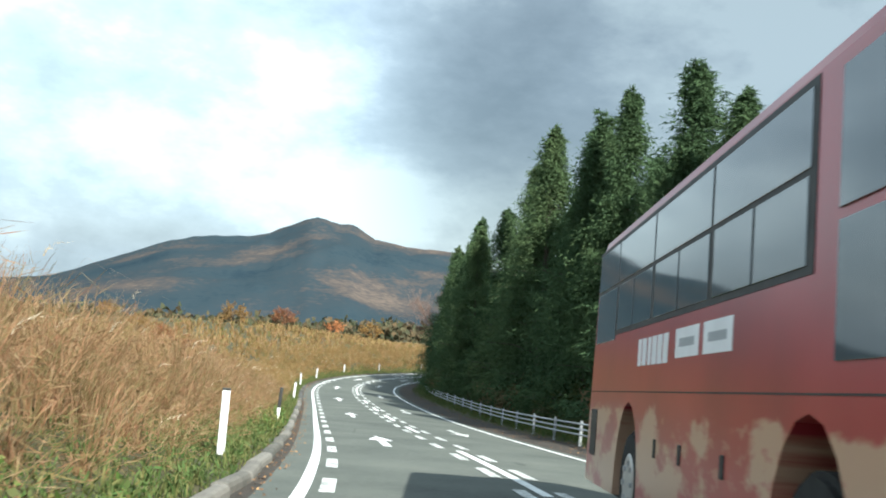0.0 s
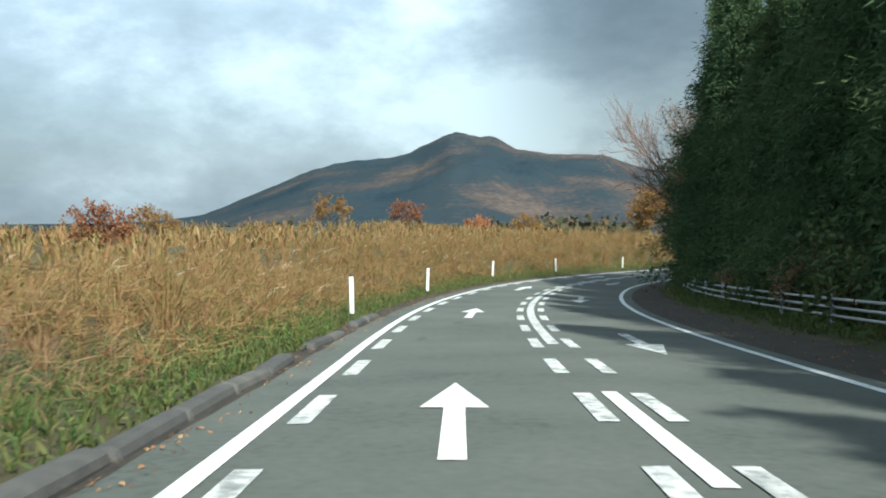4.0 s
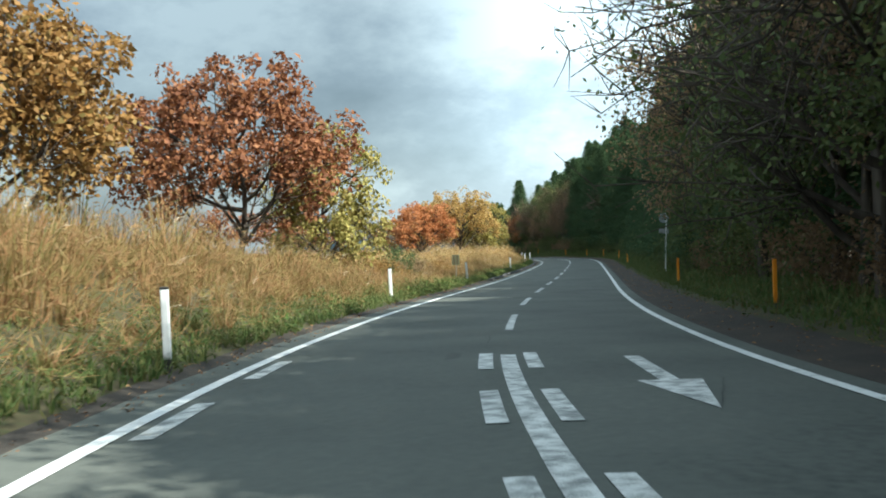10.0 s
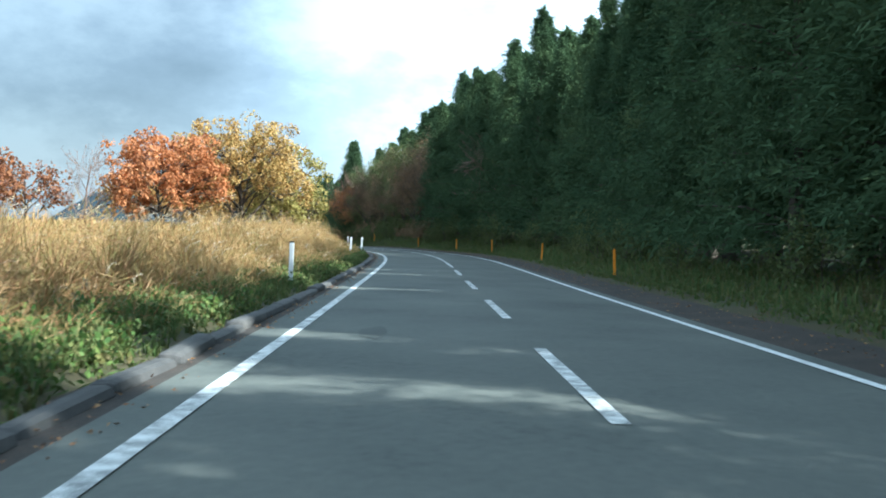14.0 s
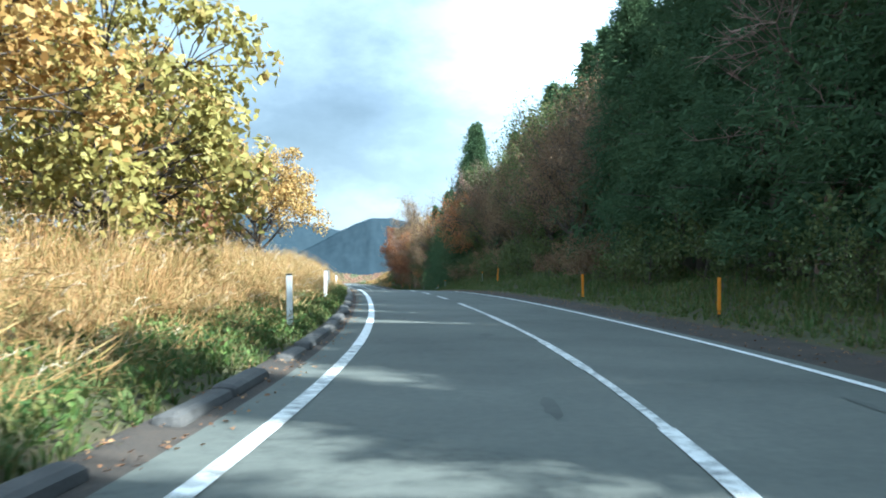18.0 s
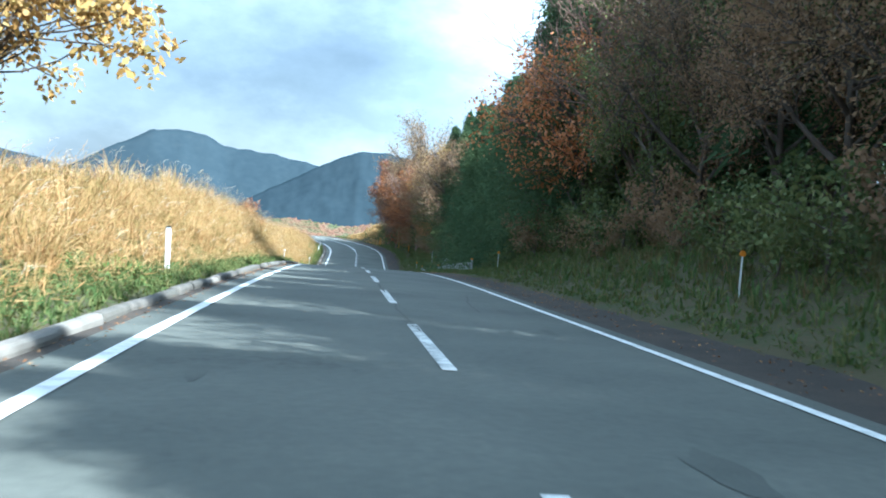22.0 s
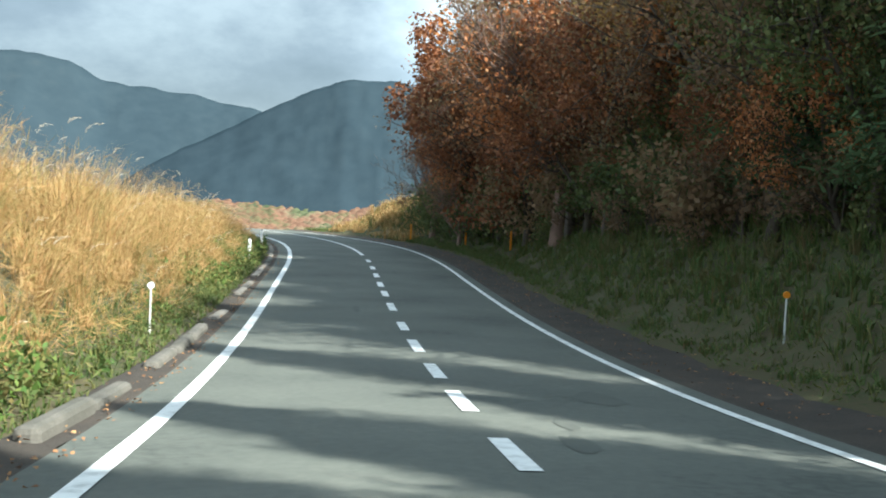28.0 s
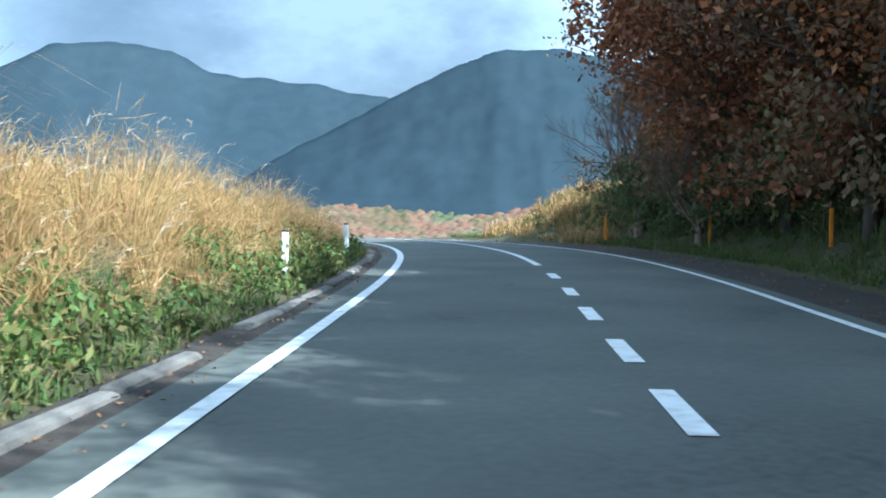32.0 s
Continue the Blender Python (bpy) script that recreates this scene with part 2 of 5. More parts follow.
M_ASPHALT = mat("asphalt", [(0.0496, 0.056, 0.0506), (0.0864, 0.0944, 0.0846), (0.106, 0.114, 0.101), (0.132, 0.139, 0.121)], 0.88, scale=0.4, fine=0.35, bump=0.25, bump_scale=90)
M_PAINT = mat("road_paint", [(0.36, 0.37, 0.36), (0.72, 0.73, 0.72), (0.82, 0.83, 0.82)], 0.6, scale=5.0, fine=0.3)
M_PAINT_WORN = mat("worn_road_paint", [(0.12, 0.13, 0.13), (0.30, 0.31, 0.30), (0.62, 0.63, 0.61), (0.74, 0.75, 0.73)], 0.7, scale=5.0, fine=0.4, tight=0.06)
M_SHOULDER = mat("gravel_shoulder", [(0.026, 0.023, 0.020), (0.046, 0.039, 0.033), (0.075, 0.057, 0.042)], 0.95, scale=1.2, fine=0.45, bump=0.6, bump_scale=30)
M_GROUND = mat("meadow_soil", [(0.030, 0.036, 0.016), (0.045, 0.052, 0.020), (0.066, 0.054, 0.028), (0.042, 0.054, 0.020), (0.078, 0.066, 0.034)], 0.95, scale=0.35, fine=0.4, bump=0.5, bump_scale=6)
M_KERB = mat("old_concrete", [(0.065, 0.065, 0.055), (0.14, 0.13, 0.115), (0.24, 0.225, 0.20)], 0.9, scale=2.0, fine=0.4, obj=0.3, bump=0.4, bump_scale=25)
M_KERB_TAR = mat("asphalt_kerb", [(0.045, 0.045, 0.045), (0.08, 0.078, 0.075), (0.14, 0.13, 0.115)], 0.9, scale=2.5, fine=0.4, obj=0.2, bump=0.5, bump_scale=20)
M_SUSUKI_BROWN = mat("brown_autumn_grass", [(0.11, 0.115, 0.036), (0.22, 0.115, 0.05), (0.18, 0.16, 0.05), (0.32, 0.195, 0.09), (0.26, 0.125, 0.058), (0.225, 0.185, 0.06), (0.36, 0.25, 0.13), (0.24, 0.115, 0.053), (0.165, 0.15, 0.05)], 0.8, scale=0.6, island=0.16, translucent=0.3, tight=0.10)
M_SUSUKI_RUST = mat("russet_autumn_grass", [(0.12, 0.105, 0.04), (0.24, 0.125, 0.065), (0.17, 0.13, 0.055), (0.33, 0.205, 0.115), (0.26, 0.12, 0.065), (0.19, 0.155, 0.06), (0.36, 0.25, 0.15), (0.22, 0.105, 0.055), (0.15, 0.125, 0.05)], 0.8, scale=0.8, island=0.16, translucent=0.3, tight=0.10)
M_SUSUKI = mat("dry_pampas_grass", [(0.155, 0.143, 0.045), (0.305, 0.165, 0.063), (0.22, 0.185, 0.06), (0.475, 0.295, 0.13), (0.37, 0.20, 0.08), (0.29, 0.225, 0.075), (0.56, 0.39, 0.20), (0.34, 0.18, 0.07), (0.21, 0.18, 0.055)], 0.75, scale=0.8, island=0.16, translucent=0.3, tight=0.09)
M_PLUME = mat("grass_plume", [(0.45, 0.34, 0.22), (0.62, 0.52, 0.38), (0.72, 0.63, 0.50)], 0.9, scale=0.6, island=0.5, translucent=0.4)
M_VERGE = mat("verge_grass", [(0.176, 0.106, 0.0528), (0.088, 0.123, 0.0352), (0.0572, 0.106, 0.0264), (0.158, 0.15, 0.0528), (0.0792, 0.123, 0.0352)], 0.8, scale=0.5, island=0.4, translucent=0.25)
M_BANK = mat("bank_weeds", [(0.07, 0.085, 0.03), (0.14, 0.11, 0.05), (0.10, 0.12, 0.04), (0.19, 0.13, 0.065), (0.09, 0.11, 0.035)], 0.8, scale=0.5, island=0.3, translucent=0.3)
M_HERB = mat("verge_herbs", [(0.035, 0.075, 0.02), (0.10, 0.11, 0.035), (0.06, 0.12, 0.028), (0.12, 0.19, 0.04), (0.17, 0.13, 0.05), (0.18, 0.24, 0.055)], 0.65, scale=0.8, island=0.5, translucent=0.3)
M_LITTER = mat("fallen_leaves", [(0.12, 0.06, 0.03), (0.24, 0.12, 0.055), (0.36, 0.22, 0.10)], 0.85, scale=2.0, island=0.7)
M_CEDAR = mat("cedar_needles", [(0.037, 0.066, 0.033), (0.066, 0.106, 0.050), (0.110, 0.148, 0.066)], 0.9, scale=0.35, island=0.1, obj=0.25, translucent=0.3, spec=0.08)
M_BARK = mat("bark", [(0.035, 0.028, 0.022), (0.075, 0.06, 0.048), (0.12, 0.10, 0.08)], 0.95, scale=3.0, stretch=(1, 1, 0.2), bump=0.5, bump_scale=12)
M_TWIG = mat("bare_twigs", [(0.11, 0.07, 0.055), (0.18, 0.115, 0.09), (0.26, 0.175, 0.14)], 0.9, scale=1.0, island=0.4)
M_LEAF = {
    "ochre": mat("ochre_oak_leaves", [(0.123, 0.0616, 0.0194), (0.238, 0.123, 0.0352), (0.299, 0.167, 0.0528), (0.185, 0.141, 0.044)], 0.65, scale=0.5, island=0.55, translucent=0.3),
    "red": mat("russet_oak_leaves", [(0.119, 0.046, 0.023), (0.221, 0.0828, 0.036), (0.306, 0.138, 0.0576)], 0.65, scale=0.5, island=0.55, translucent=0.3),
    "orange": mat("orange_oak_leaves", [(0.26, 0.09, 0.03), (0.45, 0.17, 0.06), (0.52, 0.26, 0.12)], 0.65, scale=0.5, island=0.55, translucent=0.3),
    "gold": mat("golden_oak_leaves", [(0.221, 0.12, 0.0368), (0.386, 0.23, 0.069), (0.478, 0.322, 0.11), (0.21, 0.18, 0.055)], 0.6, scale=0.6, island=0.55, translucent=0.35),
    "olive": mat("olive_yellow_oak_leaves", [(0.15, 0.135, 0.035), (0.27, 0.24, 0.065), (0.37, 0.32, 0.10), (0.24, 0.15, 0.045)], 0.6, scale=0.6, island=0.55, translucent=0.35),
    "brown": mat("brown_mixed_leaves", [(0.11, 0.078, 0.05), (0.19, 0.125, 0.075), (0.26, 0.165, 0.092), (0.17, 0.158, 0.075)], 0.8, scale=0.4, island=0.4, obj=0.35, translucent=0.42),
    "green": mat("shrub_leaves", [(0.0467, 0.0723, 0.0255), (0.0935, 0.119, 0.0382), (0.162, 0.162, 0.0553)], 0.7, scale=0.4, island=0.5, obj=0.2, translucent=0.25),
}
M_WHITE = mat("white_post_plastic", [(0.62, 0.63, 0.63), (0.78, 0.79, 0.79)], 0.45, scale=4.0, fine=0.3)
M_BLACK = mat("black_plastic", [(0.02, 0.02, 0.02), (0.045, 0.045, 0.042)], 0.6, scale=5.0)
M_ORANGE = mat("orange_post_plastic", [(0.62, 0.20, 0.012), (0.80, 0.30, 0.02)], 0.45, scale=4.0, fine=0.2)
M_STEEL = mat("galvanised_steel", [(0.30, 0.31, 0.32), (0.43, 0.44, 0.45)], 0.5, metal=0.15, scale=3.0, fine=0.3)
M_POLE = mat("dull_white_pole", [(0.45, 0.46, 0.46), (0.62, 0.62, 0.60)], 0.6, scale=2.0)
M_SIGN_Y = mat("cream_sign_face", [(0.434, 0.42, 0.224), (0.518, 0.49, 0.294)], 0.5, scale=2.0)
M_SIGN_TEXT = mat("brown_lettering", [(0.16, 0.09, 0.05), (0.24, 0.14, 0.08)], 0.6)
M_SIGN_W = mat("white_sign_face", [(0.62, 0.63, 0.64), (0.74, 0.75, 0.75)], 0.5, scale=2.0)
M_SIGN_BACK = mat("grey_sign_back", [(0.20, 0.21, 0.22), (0.30, 0.31, 0.32)], 0.5, metal=0.3, scale=3.0)


# ---- mesh helpers ----
def mesh_np(name, verts, faces, material, smooth=False):
    """A mesh from an array of points and one array (or a list of arrays) of polygons of equal size."""
    faces = faces if isinstance(faces, list) else [faces]
    me = bpy.data.meshes.new(name)
    me.vertices.add(len(verts))
    me.vertices.foreach_set("co", np.ascontiguousarray(verts, np.float32).ravel())
    idx = np.concatenate([f.ravel() for f in faces]).astype(np.int32)
    tot = np.concatenate([np.full(len(f), f.shape[1]) for f in faces]).astype(np.int32)
    me.loops.add(len(idx)); me.loops.foreach_set("vertex_index", idx)
    me.polygons.add(len(tot))
    me.polygons.foreach_set("loop_start", np.concatenate([[0], np.cumsum(tot)[:-1]]).astype(np.int32))
    me.polygons.foreach_set("loop_total", tot)
    if smooth:
        me.polygons.foreach_set("use_smooth", np.ones(len(tot), bool))
    me.update(calc_edges=True)
    me.materials.append(material)
    return me


def child(name, data, parent, label="", m=None):
    ob = new(name, data)
    ob.parent = parent
    if m is not None:
        ob.matrix_basis = m
    if label:
        tagged(ob, label)
    return ob


def part(name, bm, material, parent, label="", smooth=False):
    me = bpy.data.meshes.new(name)
    if smooth:
        for f in bm.faces:
            f.smooth = True
    bm.to_mesh(me); bm.free()
    me.materials.append(material)
    return child(name, me, parent, label)


def box(size, at=(0, 0, 0), bevel=0.0, bm=None, turn=None):
    """A bevelled box, with its middle at 'at'."""
    bm = bm or bmesh.new()
    m = Matrix.Translation(at) @ (turn or Matrix()) @ Matrix.Diagonal((*size, 1))
    r = bmesh.ops.create_cube(bm, size=1.0, matrix=m)
    if bevel:
        edges = list({e for v in r["verts"] for e in v.link_edges})
        bmesh.ops.bevel(bm, geom=edges, offset=bevel, segments=2, affect="EDGES", profile=0.5)
    return bm


def rod(a, b, r0, r1=None, sides=8, bm=None):
    """A tapered bar from a to b."""
    bm = bm or bmesh.new()
    a, b = Vector(a), Vector(b)
    m = Matrix.Translation((a + b) / 2) @ (b - a).to_track_quat("Z", "Y").to_matrix().to_4x4()
    bmesh.ops.create_cone(bm, cap_ends=True, segments=sides, radius1=r0, radius2=r0 if r1 is None else r1, depth=(b - a).length, matrix=m)
    return bm


def empty(name, m, label, category, group="", kind=""):
    ob = new(name)
    ob.matrix_basis = m
    return tagged(ob, label, category, group, kind)


def strip(name, s0, s1, offs, ups, material, step=1.0, parent=None, wave=0.0, seed=1):
    """A band that follows the road, with the given cross-section."""
    s = np.linspace(s0, s1, max(2, int(round((s1 - s0) / step)) + 1))
    rng = np.random.RandomState(seed)
    cols = []
    for o, u in zip(offs, ups):
        oo = o(s) if callable(o) else np.full(len(s), float(o))
        cols.append(along(s, oo + wave * rng.randn(len(s)), u))
    n, k = len(s), len(cols)
    v = np.stack(cols, 1).reshape(-1, 3)
    i = np.arange(n - 1)[:, None] * k + np.arange(k - 1)
    f = np.stack([i, i + 1, i + k + 1, i + k], -1).reshape(-1, 4)
    me = mesh_np(name, v, f, material, smooth=True)
    return child(name, me, parent) if parent else new(name, me)


# ---- ground ----
def spread(lo, hi, step, reach, ratio=1.35):
    core = np.arange(lo, hi + step, step)
    out, d = [], step
    x = 0.0
    while x < reach:
        d *= ratio; x += d; out.append(x)
    out = np.array(out)
    return np.concatenate([core[0] - out[::-1], core, core[-1] + out])


gx, gy = spread(-70, 260, 1.7, 3500), spread(-40, 640, 1.7, 3500)
GX, GY = np.meshgrid(gx, gy, indexing="ij")
GZ = ground_height(GX.ravel(), GY.ravel())
i = (np.arange(len(gx) - 1)[:, None] * len(gy) + np.arange(len(gy) - 1)).ravel()
ground = new("ground", mesh_np("ground", np.stack([GX.ravel(), GY.ravel(), GZ], 1), np.stack([i, i + len(gy), i + len(gy) + 1, i + 1], 1), M_GROUND, True))
tagged(ground, "rolling brown and green autumn meadow and forest floor", "ground", kind="structure")

road = strip("road", -18, 560, [lambda s: -lane_left(s) - np.interp(s, [76, 82, 220, 228], [0.55, 0.82, 0.82, 0.55]), -1.7, 0.0, 1.7, LANE_R + 0.45], [-0.03, 0.0, 0.02, 0.0, -0.03], M_ASPHALT)
tagged(road, "worn grey asphalt two-lane country road with white markings", "road", kind="structure")
sh = strip("shoulder", -18, 560, [LANE_R + 0.42, LANE_R + 0.9, LANE_R + 1.7, LANE_R + 2.9], [-0.035, -0.02, 0.03, 0.0], M_SHOULDER, wave=0.04)
tagged(sh, "dark dirt shoulder strewn with leaves beside the road", "shoulder", kind="structure")
sh = strip("shoulder", -18, 560, [lambda s: -lane_left(s) - 1.28, lambda s: -lane_left(s) - 1.05, lambda s: -lane_left(s) - 0.85, lambda s: -lane_left(s) - 0.5], [-0.10, 0.0, -0.02, -0.035], M_SHOULDER, wave=0.03, seed=2)
tagged(sh, "narrow dirt gutter with leaves beside the kerb", "shoulder", kind="structure")

# ---- markings ----
UP = 0.012
def mark(name, s0, s1, o0, o1, material=None, step=1.0):
    f0 = o0 if callable(o0) else (lambda s, a=o0: a + 0 * s)
    f1 = o1 if callable(o1) else (lambda s, a=o1: a + 0 * s)
    lift = lambda o: 0.02 - 0.0118 * abs(o) + UP if abs(o) < 1.7 else -0.03 * (abs(o) - 1.7) / 2.2 + UP
    return strip(name, s0, s1, [f0, f1], [lift(float(np.mean(f0(np.array([s0]))))), lift(float(np.mean(f1(np.array([s0])))))], material or M_PAINT, step, road)

mark("edge_line", -18, 222, lambda s: -lane_left(s) - 0.09, lambda s: -lane_left(s) + 0.09)
mark("edge_line", 222, 306, lambda s: -lane_left(s) - 0.085, lambda s: -lane_left(s) + 0.085, M_PAINT_WORN)
mark("edge_line", 306, 520, lambda s: -lane_left(s) - 0.09, lambda s: -lane_left(s) + 0.09)
mark("edge_line", -18, 520, LANE_R - 0.08, LANE_R + 0.08)
mark("centre_line", 92, 177, -0.11, 0.11, M_PAINT_WORN)
mark("centre_line", 487.5, 520, -0.09, 0.09)
for a, b in [(-10, -5), (0, 5), (10, 15), (20, 25), (29.5, 40), (49.5, 54), (59.5, 65.5), (70, 75), (80, 85)]:
    mark("centre_dash", a, b, -0.09, 0.09)
for a in np.arange(182.0, 412, 10.0):
    mark("centre_dash", a, a + 5.2, -0.08, 0.08, M_PAINT_WORN)
mark("centre_line", 271, 322, -0.05, 0.06, M_PAINT_WORN)
for a, b in [(415.5, 417.0), (420.3, 422.3), (424.4, 426.2), (428.9, 430.7), (433.2, 434.8), (437.4, 439), (441.6, 443.3), (445.4, 446.5), (448.0, 449.6), (451.4, 453.2), (454.5, 456.3), (458.0, 460.0), (461.7, 463.4), (466.0, 468.0), (469.8, 471.4), (472.8, 474.4), (476.2, 477.8), (479.6, 481.0), (483.2, 484.6)]:
    mark("centre_dash", a, b, -0.10, 0.10, step=0.5)
for a in np.arange(20.0, 176, 4.2):
    if a > 21:
        mark("side_dash", a - 0.2, a + 1.9, lambda s: -lane_left(s) + 0.22, lambda s: -lane_left(s) + 0.43, M_PAINT_WORN)
    mark("side_dash", a - 0.2, a + 1.9, -0.42, -0.22, M_PAINT_WORN)
    mark("side_dash", a - 0.2, a + 1.9, 0.22, 0.42, M_PAINT_WORN)


def arrow(s, off, back):
    """A painted lane arrow 5 m long; back: it points towards the start of the road."""
    pts = [(-0.11, -2.5), (0.11, -2.5), (0.11, 0.3), (0.36, 0.3), (0.0, 2.5), (-0.36, 0.3), (-0.11, 0.3)]
    k = -1 if back else 1
    v = np.array([along(s + k * b, off + k * a, 0.032 - 0.0118 * abs(off)) for a, b in pts])
    child("lane_arrow", mesh_np("lane_arrow", v, [np.array([[0, 1, 2, 6]]), np.array([[5, 3, 4]])], M_PAINT if off < 0 else M_PAINT_WORN), road)

for a in (22.2, 42.6, 63.1, 83.5, 103.2, 123.6, 144.2, 165.0):
    arrow(a, -1.75, False)
for a in (31.0, 51.6, 72.1, 92.5, 112.9, 133.3, 153.7, 174.0):
    arrow(a, 1.7, True)

M_CRACK = mat("tar_crack", [(0.0298, 0.0314, 0.0306), (0.0553, 0.0578, 0.0561)], 0.9, scale=2.0)
M_PATCH = mat("asphalt_patch", [(0.055, 0.061, 0.055), (0.080, 0.087, 0.078), (0.104, 0.112, 0.099)], 0.9, scale=1.5, fine=0.4)
def crack(s0, s1, o0, o1, width, seed):
    """A wandering crack in the asphalt."""
    r = np.random.RandomState(seed)
    n = max(4, int((abs(s1 - s0) + abs(o1 - o0)) * 2.5))
    s, o = np.linspace(s0, s1, n), np.linspace(o0, o1, n) + np.cumsum(r.randn(n)) * 0.02
    s = s + r.randn(n) * 0.06
    w = width * (0.4 + 0.9 * r.rand(n))
    lift = lambda x: np.where(np.abs(x) < 1.7, 0.02 - 0.0118 * np.abs(x), -0.0138 * (np.abs(x) - 1.7)) + 0.017
    side = along(s, o + w / 2, lift(o)), along(s, o - w / 2, lift(o))
    if abs(s1 - s0) < abs(o1 - o0):
        side = along(s + w / 2, o, lift(o)), along(s - w / 2, o, lift(o))
    v = np.stack(side, 1).reshape(-1, 3)
    i = np.arange(n - 1) * 2
    child("crack", mesh_np("crack", v, np.stack([i, i + 1, i + 3, i + 2], 1), M_CRACK), road)

crack(346, 350, 0.0, 0.02, 0.025, 2); crack(366, 372, 0.0, 0.0, 0.02, 3); crack(376, 381, -0.02, 0.05, 0.03, 4)
for k, (a, o0, a1, o1) in enumerate(((56, 1.2, 60, 3.0), (46, -2.4, 50, -2.1), (330, 1.4, 338, 2.0), (352, 0.8, 353, 3.2), (371, 1.6, 378, 2.2), (128, -2.2, 134, -1.4))):
    crack(a, a1, o0, o1, 0.018, 20 + k)
def tar_patch(s, off, ls, lo, seed):
    r = np.random.RandomState(seed)
    a = np.linspace(0, 2 * np.pi, 15)[:-1]
    k = 0.7 + 0.45 * r.rand(14)
    fall = lambda o: 0.02 - 0.0118 * abs(o) if abs(o) < 1.7 else -0.0138 * (abs(o) - 1.7)
    v = np.array([along(s + ls * math.sin(t) * q, off + lo * math.cos(t) * q, 0.006 + fall(off + lo * math.cos(t) * q)) for t, q in zip(a, k)])
    child("tar_patch", mesh_np("tar_patch", v, np.arange(14)[None], M_PATCH), road)
for k, (a, o, ls, lo) in enumerate(((98.6, -1.95, 0.7, 0.24), (102.6, -1.9, 0.5, 0.14), (115, -2.3, 0.4, 0.15), (213, -0.9, 1.4, 0.35), (219, 1.9, 2.4, 0.4), (226, 2.3, 1.6, 0.3), (239, -2.2, 1.8, 0.3), (322, 2.2, 2.0, 0.4), (333, 1.8, 1.6, 0.35), (346, 2.2, 2.2, 0.4), (358, 1.3, 1.2, 0.25), (372, 2.4, 1.6, 0.3), (388, 2.1, 1.4, 0.3), (453, 1.9, 1.2, 0.4), (277, 1.7, 2.0, 0.4), (284, -1.6, 1.2, 0.3))):
    tar_patch(a, o, ls * 0.6, lo * 0.8, 60 + k)

wear = random.Random(41)
for k in range(36):          # darker stains in the wheel tracks, and short cracks
    a = wear.uniform(24, 500)
    tar_patch(a, wear.choice((-2.5, -0.9, 0.9, 2.4)) + wear.uniform(-0.15, 0.15), wear.uniform(0.25, 0.8), wear.uniform(0.06, 0.16), 200 + k)
for k in range(34):
    a, o = wear.uniform(30, 495), wear.uniform(-2.8, 2.8)
    crack(a, a + wear.uniform(0.6, 3.5), o, o + wear.uniform(-0.7, 0.7), 0.012, 300 + k)

# ---- foliage kit ----
def leaves(anchors, per, rad, length, width, rng, droop=0.0, out=None):
    """Folded leaf blades scattered round the anchors: points and quads."""
    c = np.repeat(anchors, per, 0)
    n = len(c)
    d = rng.randn(n, 3)
    d /= np.linalg.norm(d, axis=1)[:, None] + 1e-6
    c = c + d * rad * rng.rand(n, 1) ** 0.5
    a = rng.randn(n, 3) + (0 if out is None else 1.6 * np.repeat(out, per, 0))
    a[:, 2] -= droop
    a /= np.linalg.norm(a, axis=1)[:, None] + 1e-6
    b = np.cross(a, rng.randn(n, 3))
    b /= np.linalg.norm(b, axis=1)[:, None] + 1e-6
    k = np.cross(a, b)
    L = length * (0.6 + 0.8 * rng.rand(n, 1))
    W = width * (0.6 + 0.8 * rng.rand(n, 1))
    v = np.stack([c, c + a * L * 0.5 + b * W * 0.5 + k * W * 0.2, c + a * L, c + a * L * 0.5 - b * W * 0.5 + k * W * 0.2], 1).reshape(-1, 3)
    return v, np.arange(4 * n).reshape(-1, 4)


def clumps(anchors, per, rad, length, rng):
    """Dense bunches of broad folded leaves that face outwards from each bunch: points and quads."""
    n = len(anchors) * per
    d = rng.randn(n, 3); d[:, 2] += 0.35
    d /= np.linalg.norm(d, axis=1)[:, None] + 1e-6
    size = np.repeat(rad * (0.65 + 0.7 * rng.rand(len(anchors))), per)[:, None]
    c = np.repeat(anchors, per, 0) + d * size * (0.45 + 0.55 * rng.rand(n, 1)) * np.array([1, 1, 0.9])
    a = np.cross(d, rng.randn(n, 3)) + 0.35 * d - np.array([0, 0, 0.25])
    a /= np.linalg.norm(a, axis=1)[:, None] + 1e-6
    b = np.cross(a, d + 0.5 * rng.randn(n, 3)); b /= np.linalg.norm(b, axis=1)[:, None] + 1e-6
    k = np.cross(a, b)
    L = length * (0.6 + 0.8 * rng.rand(n, 1)); W = L * 0.6
    v = np.stack([c, c + a * L * 0.55 + b * W * 0.5 + k * W * 0.18, c + a * L, c + a * L * 0.55 - b * W * 0.5 + k * W * 0.18], 1).reshape(-1, 3)
    return v, np.arange(4 * n).reshape(-1, 4)


